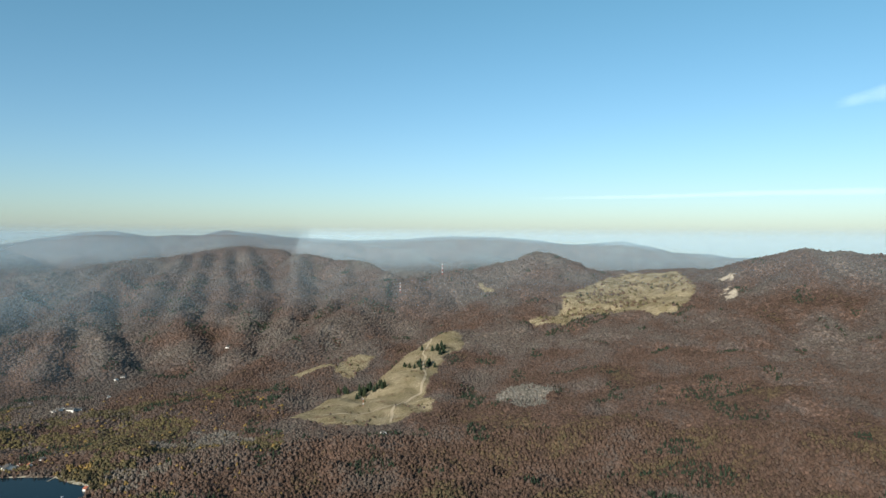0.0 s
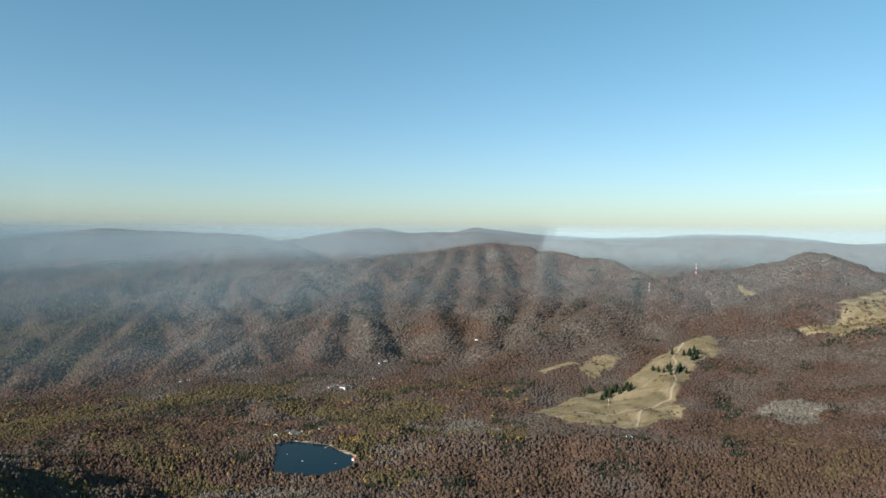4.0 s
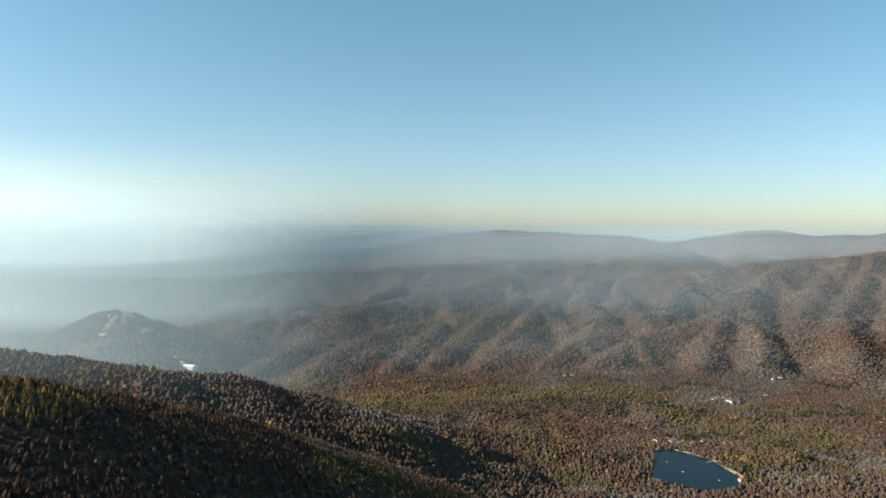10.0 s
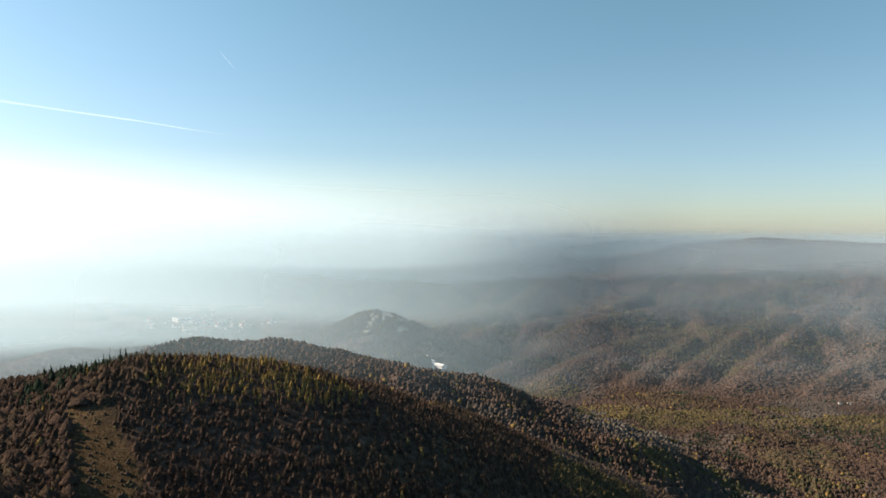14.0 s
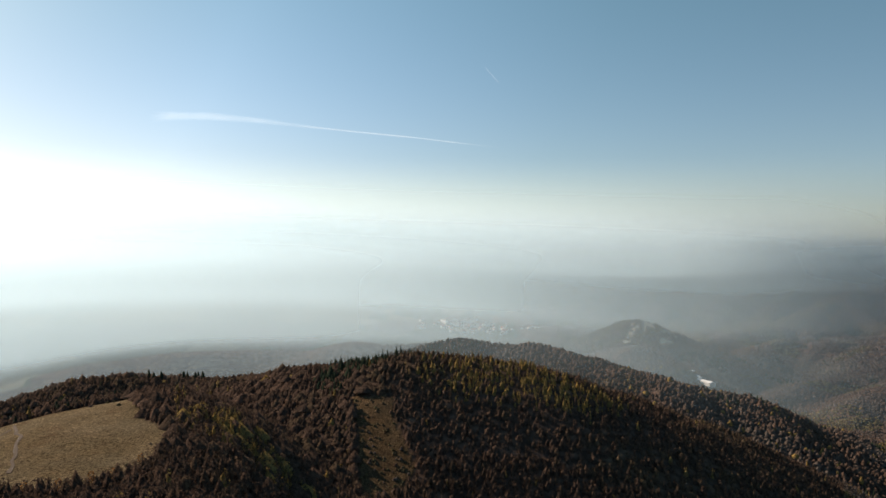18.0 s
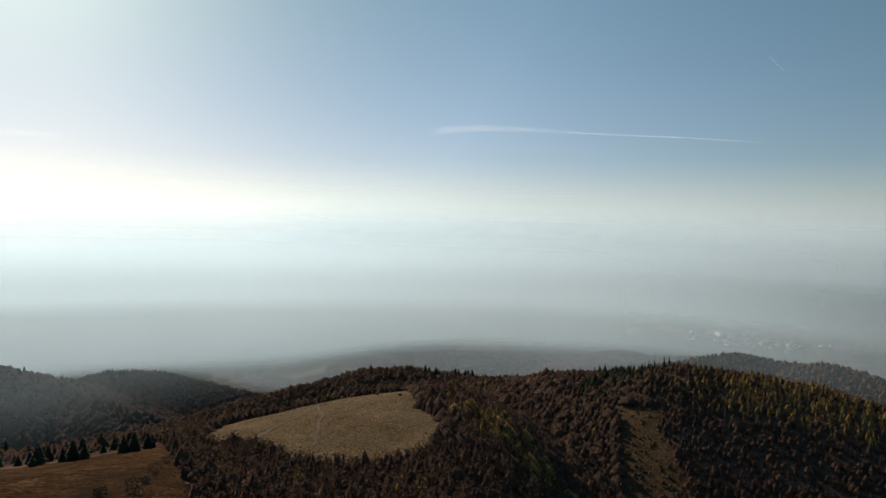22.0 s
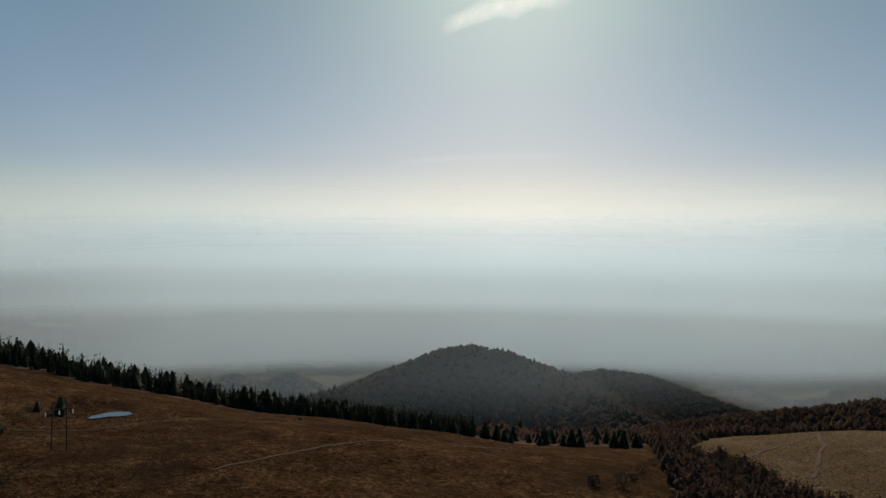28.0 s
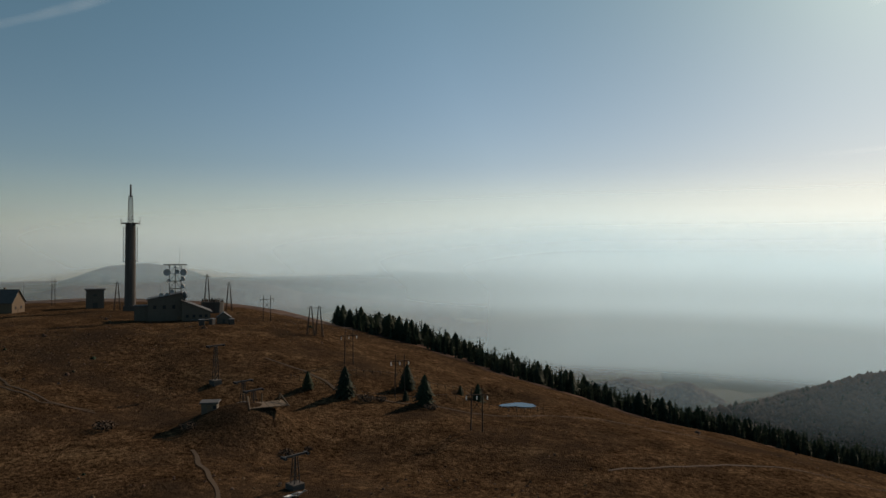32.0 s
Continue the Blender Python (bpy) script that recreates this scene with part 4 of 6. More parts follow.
leafy("near_woods", scatter(3.7, 95, 520, 60, 136, 1), dome(4), 26, 0.7, 2.5, 8.0, "half-bare autumn trees on the near slope")
leafy("knoll_woods", scatter(4.5, 520, 1000, 40, 141, 2), dome(4), 12, 0.8, 2.9, 7.6, "brown and yellow autumn woods on a knoll")
leafy("spruce_belt", scatter(3.9, 296, 430, 150, 193, 6), dome(5), 24, 0.7, 2.7, 6.6, "dense dark green spruces below the ridge")
crowns("valley_woods", scatter(5.9, 1000, 1600, -36, 97, 3), dome(4), 3.7, 5.4, "brown autumn forest of beeches with spruces")
crowns("valley_woods", scatter(6.8, 1600, 2350, -36, 97, 7), cap(5), 4.3, 4.6, "brown autumn forest on the valley floor")
crowns("southern_woods", scatter(6.5, 335, 1600, 97, 219, 4), cap(6), 4.6, 5.2, "shaded autumn forest on the southern hills")
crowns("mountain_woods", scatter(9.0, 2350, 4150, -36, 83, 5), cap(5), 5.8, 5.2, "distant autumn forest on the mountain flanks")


def shrubs(name, outline, count, size, seed, label, tones=(0.34, 0.45, 0.60, 0.68, 0.72)):
    """Loose bushes over open ground, thicker in some places."""
    rng = np.random.default_rng(seed)
    lo, hi = np.min(outline, axis=0), np.max(outline, axis=0)
    az, dist = rng.uniform(lo[0], hi[0], count), rng.uniform(lo[1], hi[1], count)
    x, y = at(az, dist)
    keep = inside(x, y, outline) & (fbm(x, y, 90, 83) + 0.25 * rng.random(count) > 0.6)
    x, y, az, dist = x[keep], y[keep], az[keep], dist[keep]
    n = len(x)
    v, f = dome(5)
    wide = size * rng.uniform(0.4, 1.3, n) ** 1.5
    w = v[None] * rng.uniform(0.75, 1.25, (n, len(v), 3)) * wide[:, None, None]
    w = w * np.array([1, 1, 1.1]) + np.stack([x, y, height(x, y) - 0.2], -1)[:, None]
    ob = mesh_object(name, w.reshape(-1, 3), (f[None] + (np.arange(n) * len(v))[:, None, None]).reshape(-1, 3), WOOD, True)
    put(ob, "tint", np.repeat(np.choose(rng.integers(0, 5, n), tones), len(v)))
    return tagged(ob, label, "shrubs", kind="stuff")


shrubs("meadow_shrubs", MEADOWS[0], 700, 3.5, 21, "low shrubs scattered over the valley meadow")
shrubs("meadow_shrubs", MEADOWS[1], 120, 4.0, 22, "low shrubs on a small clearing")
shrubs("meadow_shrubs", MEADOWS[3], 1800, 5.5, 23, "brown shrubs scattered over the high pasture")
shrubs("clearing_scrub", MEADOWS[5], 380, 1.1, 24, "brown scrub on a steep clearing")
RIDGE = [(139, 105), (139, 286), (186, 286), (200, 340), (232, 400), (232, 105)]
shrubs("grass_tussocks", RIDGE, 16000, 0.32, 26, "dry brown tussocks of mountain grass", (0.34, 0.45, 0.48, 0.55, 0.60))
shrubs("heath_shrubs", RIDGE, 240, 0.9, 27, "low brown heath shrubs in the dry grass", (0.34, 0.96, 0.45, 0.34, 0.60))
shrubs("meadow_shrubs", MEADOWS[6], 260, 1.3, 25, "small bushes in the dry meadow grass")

# ---- haze over the valley and the plain: thin veils, one behind another ----
def veil(dist, depth, strength, glare, lean=0.0, fade=(0.4, 3.5)):
    """A thin sheet of mist round the viewpoint, leaning by so many metres per metre of height: strength by bearing,
    none where it meets the ground, growing over so many degrees, thinning above the skyline."""
    az = np.arange(strength[0][0], strength[-1][0] + 0.1, 0.5)
    wide = np.arange(az[0] - 13, az[-1] + 13.1, 0.5)
    level = land(wide, np.full(len(wide), float(dist)))
    foot, broad = [np.interp(az, wide[n:-n], np.convolve(level, np.full(2 * n + 1, 1 / (2 * n + 1)), "valid")) for n in (8, 25)]
    contact = np.degrees(np.arctan2(foot - EYE, dist))[:, None]
    e = contact - 1.0 + (9.0 - contact) * np.linspace(0, 1, 50)[None]
    r = (dist + lean * (EYE - broad))[:, None] / (1 - lean * np.tan(np.radians(e)))
    a = np.repeat(az[:, None], 50, 1)
    x, y = at(a, r)
    i = np.arange(a.size).reshape(a.shape)
    f = np.stack([i[:-1, :-1], i[:-1, 1:], i[1:, 1:], i[1:, :-1]], -1).reshape(-1, 4)
    up = np.clip((e - contact) / depth, 0, 1)
    down = 1 - np.clip((e - fade[0]) / (fade[1] - fade[0]), 0, 1)
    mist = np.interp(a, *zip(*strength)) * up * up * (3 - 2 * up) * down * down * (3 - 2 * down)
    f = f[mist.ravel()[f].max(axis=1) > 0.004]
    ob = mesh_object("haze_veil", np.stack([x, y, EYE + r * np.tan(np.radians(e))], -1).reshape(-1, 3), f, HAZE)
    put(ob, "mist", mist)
    # painted glare: the tone follows the bearing and darkens below the skyline
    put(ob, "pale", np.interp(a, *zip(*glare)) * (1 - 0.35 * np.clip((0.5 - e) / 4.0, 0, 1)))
    return tagged(ob, "thin bluish autumn haze over the land", "haze", kind="stuff")


# sun glare put into the mist's colour, by bearing: brightest under the sun
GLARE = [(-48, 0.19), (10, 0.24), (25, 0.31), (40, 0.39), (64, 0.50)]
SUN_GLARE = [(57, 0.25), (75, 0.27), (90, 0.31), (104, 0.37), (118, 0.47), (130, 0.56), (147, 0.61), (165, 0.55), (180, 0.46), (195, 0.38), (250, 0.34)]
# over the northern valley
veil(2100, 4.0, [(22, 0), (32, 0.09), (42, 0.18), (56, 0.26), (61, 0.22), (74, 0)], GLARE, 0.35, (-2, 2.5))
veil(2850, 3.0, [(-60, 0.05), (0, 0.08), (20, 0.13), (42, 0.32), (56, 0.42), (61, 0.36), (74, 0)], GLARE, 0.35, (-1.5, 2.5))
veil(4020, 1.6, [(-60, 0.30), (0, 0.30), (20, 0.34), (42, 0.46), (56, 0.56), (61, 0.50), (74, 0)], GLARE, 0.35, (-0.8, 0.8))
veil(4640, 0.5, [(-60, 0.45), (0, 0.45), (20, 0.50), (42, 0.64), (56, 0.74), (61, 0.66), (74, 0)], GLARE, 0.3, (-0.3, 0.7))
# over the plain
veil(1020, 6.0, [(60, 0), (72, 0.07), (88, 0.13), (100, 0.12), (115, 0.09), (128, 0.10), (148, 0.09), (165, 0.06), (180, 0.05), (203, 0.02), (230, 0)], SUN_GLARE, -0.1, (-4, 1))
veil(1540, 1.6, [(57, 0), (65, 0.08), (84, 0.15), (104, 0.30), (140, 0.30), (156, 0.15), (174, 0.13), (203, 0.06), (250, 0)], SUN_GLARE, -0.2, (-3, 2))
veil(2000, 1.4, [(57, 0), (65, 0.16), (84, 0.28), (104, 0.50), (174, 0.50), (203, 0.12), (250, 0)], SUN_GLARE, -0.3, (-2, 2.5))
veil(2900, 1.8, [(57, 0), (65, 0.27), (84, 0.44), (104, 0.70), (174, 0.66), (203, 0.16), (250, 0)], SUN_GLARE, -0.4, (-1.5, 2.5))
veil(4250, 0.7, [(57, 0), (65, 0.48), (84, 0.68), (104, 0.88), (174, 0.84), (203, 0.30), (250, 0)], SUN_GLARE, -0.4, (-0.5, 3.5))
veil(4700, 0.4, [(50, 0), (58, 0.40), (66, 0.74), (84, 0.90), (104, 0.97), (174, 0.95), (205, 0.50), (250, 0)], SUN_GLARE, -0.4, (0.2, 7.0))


# ---- things: helpers ----
def part(name, bm, material, parent, label="", smooth=False):
    """Links a bmesh as one mesh object under a thing or a part."""
    bmesh.ops.recalc_face_normals(bm, faces=bm.faces)
    me = bpy.data.meshes.new(name)
    bm.to_mesh(me)
    bm.free()
    me.materials.append(material)
    if smooth:
        for p in me.polygons:
            p.use_smooth = True
    ob = new(name, me)
    ob.parent = parent
    if label:
        ob["label"] = label
    return ob


def again(ob, m):
    """The same part once more, elsewhere on its thing."""
    c = ob.copy()
    scene.collection.objects.link(c)
    c.matrix_basis = m
    return c


def thing(name, m, label, category, group=""):
    ob = new(name)
    ob.matrix_world = m
    ob.empty_display_size = 0.5
    return tagged(ob, label, category, group)


def spot(az, dist, turn=0.0, sink=0.1):
    """A pose on the ground there: local +y points away from the viewpoint, +x to its right."""
    x, y = at(az, dist)
    return pose(x, y, float(height(np.array([x]), np.array([y]))[0]) - sink, 0, 0, az + turn)


def box(bm, x0, x1, y0, y1, z0, z1, bevel=0.0):
    r = bmesh.ops.create_cube(bm, size=1)["verts"]
    bmesh.ops.scale(bm, verts=r, vec=(x1 - x0, y1 - y0, z1 - z0))
    bmesh.ops.translate(bm, verts=r, vec=((x0 + x1) / 2, (y0 + y1) / 2, (z0 + z1) / 2))
    if bevel:
        bmesh.ops.bevel(bm, geom=list({e for v in r for e in v.link_edges}), offset=bevel, segments=1, affect="EDGES")
    return bm


def bar(bm, p, q, r0, r1=None, sides=6):
    """A round bar from p to q."""
    p, q, r1 = Vector(p), Vector(q), r0 if r1 is None else r1
    turn = (q - p).to_track_quat("Z", "Y").to_matrix()
    a = [bm.verts.new(p + turn @ Vector((math.cos(k / sides * math.tau) * r0, math.sin(k / sides * math.tau) * r0, 0))) for k in range(sides)]
    b = [bm.verts.new(q + turn @ Vector((math.cos(k / sides * math.tau) * r1, math.sin(k / sides * math.tau) * r1, 0))) for k in range(sides)]
    for k in range(sides):
        bm.faces.new((a[k], a[(k + 1) % sides], b[(k + 1) % sides], b[k]))
    bm.faces.new(a[::-1])
    bm.faces.new(b)
    return bm


def prism(bm, outline, z0, z1, axis="z"):
    """An outline drawn up along an axis."""
    def lay(u, v, w):
        return {"z": (u, v, w), "y": (u, w, v), "x": (w, u, v)}[axis]
    a, b = [bm.verts.new(lay(u, v, z0)) for u, v in outline], [bm.verts.new(lay(u, v, z1)) for u, v in outline]
    n = len(outline)
    for k in range(n):
        bm.faces.new((a[k], a[(k + 1) % n], b[(k + 1) % n], b[k]))
    bm.faces.new(a[::-1])
    bm.faces.new(b)
    return bm


def B():
    return bmesh.new()


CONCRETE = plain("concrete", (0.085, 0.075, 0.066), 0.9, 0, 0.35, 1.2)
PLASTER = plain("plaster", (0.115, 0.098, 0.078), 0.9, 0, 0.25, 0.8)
WHITEWASH = plain("whitewash", (0.62, 0.60, 0.56), 0.85, 0, 0.15, 0.8)
STEEL = plain("galvanised_steel", (0.22, 0.22, 0.22), 0.5, 0.6, 0.3, 0.4)
DARK_STEEL = plain("dark_steel", (0.07, 0.065, 0.06), 0.6, 0.4, 0.3, 0.4)
TIMBER = plain("weathered_timber", (0.13, 0.095, 0.065), 0.9, 0, 0.45, 0.3)
POLE = plain("tarred_pole", (0.06, 0.045, 0.035), 0.9, 0, 0.4, 0.4)
ROOFING = plain("grey_sheet_roof", (0.085, 0.08, 0.075), 0.6, 0.1, 0.3, 1.0)
RED_ROOF = plain("red_tile_roof", (0.25, 0.09, 0.055), 0.85, 0, 0.3, 0.8)
GLASS = plain("dark_window_glass", (0.03, 0.035, 0.04), 0.15, 0, 0.1)
DISH = plain("white_dish", (0.36, 0.36, 0.35), 0.6, 0, 0.1)
PORCELAIN = plain("porcelain", (0.75, 0.75, 0.72), 0.3, 0, 0.05)
RED_PAINT, WHITE_PAINT = plain("red_paint", (0.45, 0.06, 0.04), 0.6), plain("white_paint", (0.75, 0.75, 0.73), 0.6)
BARK = plain("bark", (0.075, 0.055, 0.042), 0.95, 0, 0.5, 0.3)
DIRT = plain("dirt_track", (0.34, 0.28, 0.19), 0.95, 0, 0.3, 2.0)
RUT = plain("worn_grass", (0.065, 0.044, 0.028), 0.95, 0, 0.35, 1.5)
SHORE = plain("lake_shore", (0.36, 0.32, 0.24), 0.95, 0, 0.3, 3.0)


def needle_material():
    m = Nodes("spruce_needles")
    tone = m.add("ShaderNodeObjectInfo").outputs["Random"]
    c = m.ramp(tone, [(0.0, (0.014, 0.024, 0.015)), (0.6, (0.022, 0.036, 0.02)), (1.0, (0.03, 0.036, 0.018))])
    m.base(m.mix(1.0, c, m.ramp(m.noise(0.5, 4), [(0.3, (0.5, 0.5, 0.5)), (0.7, (1.5, 1.45, 1.3))]), "MULTIPLY"))
    return m.mat


def leaf_material(name, low, high):
    m = Nodes(name)
    c = m.ramp(m.add("ShaderNodeNewGeometry").outputs["Random Per Island"], [(0.0, low), (1.0, high)])
    m.base(c)
    return m.mat


NEEDLES = needle_material()
TWIGS = leaf_material("brown_twigs", (0.05, 0.035, 0.028), (0.11, 0.075, 0.05))
ORANGE_LEAVES = leaf_material("orange_leaves", (0.28, 0.10, 0.03), (0.45, 0.22, 0.05))


# ---- trees standing by themselves ----
def spruce(m, tall, seed, label="dark green spruce with drooping boughs", group="spruces on the ridge"):
    rng = random.Random(seed)
    tree = thing("spruce", m, label, "tree", group)
    part("trunk", bar(B(), (0, 0, 0), (0, 0, tall * 0.93), tall * 0.016, 0.02, 6), BARK, tree)
    bm = B()
    tiers = 11
    for k in range(tiers):
        f = k / tiers
        z, r = tall * (0.07 + 0.9 * f), tall * 0.46 * (1 - f) ** 0.7 * (0.8 + 0.2 * min(1, f * 5)) + 0.12
        n = 9
        up = bm.verts.new((0, 0, z + tall * 0.13))
        ring = []
        for q in range(n * 2):
            a = q / n * math.pi + rng.uniform(-0.12, 0.12) + k
            rr = r * (rng.uniform(0.85, 1.2) if q % 2 else rng.uniform(0.62, 0.8))
            ring.append(bm.verts.new((math.cos(a) * rr, math.sin(a) * rr, z - (0.35 if q % 2 else 0.05) * r * rng.uniform(0.5, 1.0))))
        for q in range(n * 2):
            bm.faces.new((ring[q], ring[(q + 1) % (n * 2)], up))
    part("crown", bm, NEEDLES, tree)
    return tree


def bare_tree(m, tall, seed, label="bare autumn tree with fine twigs", material=None):
    rng = random.Random(seed)
    tree = thing("bare_tree", m, label, "tree", "bare trees by the meadow")
    trunk, limbs, twigs = B(), B(), B()
    fork = Vector((rng.uniform(-0.2, 0.2), rng.uniform(-0.2, 0.2), tall * 0.35))
    bar(trunk, (0, 0, 0), fork, tall * 0.022, tall * 0.016, 7)

    def grow(p, way, length, r, depth):
        q = p + way * length
        bar(limbs, p, q, r, r * 0.6, 5)
        if depth:
            for _ in range(3):
                w = (way + Vector((rng.uniform(-0.8, 0.8), rng.uniform(-0.8, 0.8), rng.uniform(-0.1, 0.5)))).normalized()
                grow(p + way * length * rng.uniform(0.6, 1.0), w, length * rng.uniform(0.55, 0.75), r * 0.55, depth - 1)
        else:
            for _ in range(7):
                w = (way + Vector((rng.uniform(-1, 1), rng.uniform(-1, 1), rng.uniform(-0.4, 0.9)))).normalized() * length * rng.uniform(0.4, 0.9)
                s = Vector((rng.uniform(-1, 1), rng.uniform(-1, 1), rng.uniform(-1, 1))) * 0.09
                twigs.faces.new([twigs.verts.new(v) for v in (q, q + w + s, q + w * 0.9 - s)])
    for k in range(4):
        a = k / 4 * math.tau + rng.uniform(-0.5, 0.5)
        grow(fork, Vector((math.cos(a) * 0.55, math.sin(a) * 0.55, 1)).normalized(), tall * 0.27, tall * 0.011, 2)
    part("trunk", trunk, BARK, tree)
    part("branchwork", limbs, BARK, tree)
    tagged(part("twig_spray", twigs, material or TWIGS, tree), kind="stuff")
    return tree


def bush(m, wide, tall, seed, label="dark leafless bush in dry grass", material=None):
    rng = random.Random(seed)
    ob = thing("bush", m, label, "bush", "bushes on the ridge")
    stems, bm = B(), B()
    for k in range(9):
        a = k / 9 * math.tau
        bar(stems, (0, 0, 0), (math.cos(a) * wide * 0.4, math.sin(a) * wide * 0.4, tall * rng.uniform(0.6, 0.95)), 0.05, 0.015, 4)
    for _ in range(260):
        d = Vector((rng.gauss(0, 1), rng.gauss(0, 1), rng.gauss(0, 1))).normalized() * rng.uniform(0.4, 1) ** 0.5
        c = Vector((d.x * wide * 0.5, d.y * wide * 0.5, tall * (0.5 + 0.48 * d.z)))
        bm.faces.new([bm.verts.new(c + Vector((rng.uniform(-1, 1), rng.uniform(-1, 1), rng.uniform(-1, 1))) * 0.3) for _ in range(3)])
    part("stems", stems, BARK, ob)
    tagged(part("leaves", bm, material or TWIGS, ob), kind="stuff")
    return ob


# three spruces to copy, kept as real trees on the ridge
first = [spruce(spot(195.7, 200), 5.0, 1, "young round spruce beside a fence"), spruce(spot(192.71, 195), 8.5, 2, "broad spruce on the dry grass ridge"),
         spruce(spot(186.16, 191), 8.0, 3, "broad spruce beside the pond fence")]
for az, dist, tall, k in ((187.61, 209, 7.5, 0), (181.73, 207, 6.0, 1), (187.7, 195, 3.2, 2), (183.18, 209, 3.0, 0)):
    s = tall / (5.0, 8.5, 8.0)[k]
    copy_thing(first[k], spot(az, dist, 40 * k) @ Matrix.Diagonal((s, s, s, 1)))
rng = np.random.default_rng(12)


def grove(count, az0, az1, d0, d1, tall0, tall1, label, group):
    for n in range(count):
        az, dist, k = rng.uniform(az0, az1), 0.0, int(rng.integers(0, 3))
        brow = np.interp(az, [135.8, 154, 168.5, 180, 188.8, 193.5, 198.3], [289, 294, 293, 292, 300, 318, 345])
        dist = brow + rng.uniform(d0, d1)
        s = rng.uniform(tall0, tall1) / (5.0, 8.5, 8.0)[k]
        c = copy_thing(first[k], spot(az, dist, float(rng.uniform(0, 360)), 0.3) @ Matrix.Diagonal((s * 1.05, s * 1.05, s, 1)))
        tagged(c, label, "tree", group)


grove(120, 157, 193.5, 8, 48, 6.5, 11, "tall dark spruce in the belt behind the ridge", "spruce belt")
grove(50, 136.7, 157, 4, 34, 4, 8, "dark spruce along the brow of the ridge", "spruces along the brow")
for n in range(54):
    cx, cd, sx, sd = ((6.3, 2085, 0.95, 36), (6.3, 2085, 0.95, 36), (1.7, 2235, 0.75, 26), (0.3, 2390, 0.6, 24))[n % 4]
    k = n % 2 + 1
    s = float(rng.uniform(15, 24)) / (5.0, 8.5, 8.0)[k]
    c = copy_thing(first[k], spot(cx + rng.normal() * sx, cd + rng.normal() * sd, 30 * n, 0.4) @ Matrix.Diagonal((s * 0.85, s * 0.85, s, 1)))
    tagged(c, "tall spruce in a clump on the valley meadow", "tree", "spruces on the meadow")
for n in range(24):
    k = n % 3
    s = float(rng.uniform(6, 12)) / (5.0, 8.5, 8.0)[k]
    c = copy_thing(first[k], spot(rng.uniform(-19.2, -9.2), rng.uniform(2800, 3380), 30 * n, 0.4) @ Matrix.Diagonal((s * 1.5, s * 1.5, s, 1)))
    tagged(c, "small dark tree scattered on the high pasture", "tree", "trees on the pasture")
for n in range(34):
    az, dist, tall = ((rng.uniform(109.8, 115.5), rng.uniform(985, 1010), (9, 14)), (rng.uniform(117.6, 124.6), rng.uniform(500, 516), (5, 9)),
                      (rng.uniform(97.2, 101.2), rng.uniform(662, 690), (7, 11)))[n % 3]
    k = n % 2 + 1
    s = float(rng.uniform(*tall)) / (5.0, 8.5, 8.0)[k]
    c = copy_thing(first[k], spot(az, dist, 50 * n, 0.4) @ Matrix.Diagonal((s * 0.8, s * 0.8, s, 1)))
    tagged(c, "dark slender spruce on the wooded skyline", "tree", "spruces on the skyline")
BARE = [bare_tree(spot(133.92, 292), 9.0, 5, "bare spreading tree at the meadow's corner"), bare_tree(spot(129.21, 275), 10.0, 6), bare_tree(spot(112.86, 452), 14.0, 8, "tall bare tree at the edge of the meadow")]
for az, dist, k, s in ((130.46, 265, 1, 0.9), (131.23, 270, 0, 0.8), (131.9, 262, 1, 0.7), (128.53, 290, 1, 0.75), (132.77, 268, 0, 0.75), (129.78, 285, 0, 0.9), (112, 440, 2, 0.8),
                       (113.73, 463, 2, 0.9), (130.84, 285, 1, 0.8), (129.88, 255, 1, 0.6)):
    copy_thing(BARE[k], spot(az, dist, 77 * s) @ Matrix.Diagonal((s, s, s, 1)))
BUSHES = [bush(spot(140.32, 163), 3.2, 2.6, 1), bush(spot(137.94, 166), 5.0, 4.2, 2, "large dark bush beside the meadow"), bush(spot(204.89, 160), 4.0, 1.5, 3)]
for az, dist, k, s in ((134.78, 238, 1, 0.9), (136.5, 190, 1, 0.8), (137.17, 178, 0, 0.8), (135.26, 250, 1, 1.0), (210.73, 168, 2, 1.2), (195.6, 154, 2, 0.5), (197.34, 150, 2, 0.8),
                       (190.97, 191, 2, 1.2), (189.82, 192, 2, 1.0), (185.59, 186, 2, 1.0), (183.66, 205, 0, 0.6), (135.64, 216, 1, 0.7)):
    copy_thing(BUSHES[k], spot(az, dist, 50 * s) @ Matrix.Diagonal((s, s, s, 1)))
for n, (az, dist) in enumerate(((117.86, 300), (119.3, 298), (115.94, 318), (121.42, 291), (113.54, 345), (123.63, 287), (164.6, 318), (131.42, 246))):
    bush(spot(az, dist), 3.0, 5.0 if n != 6 else 8.0, 20 + n, "small orange-leaved tree at the wood's edge", ORANGE_LEAVES)


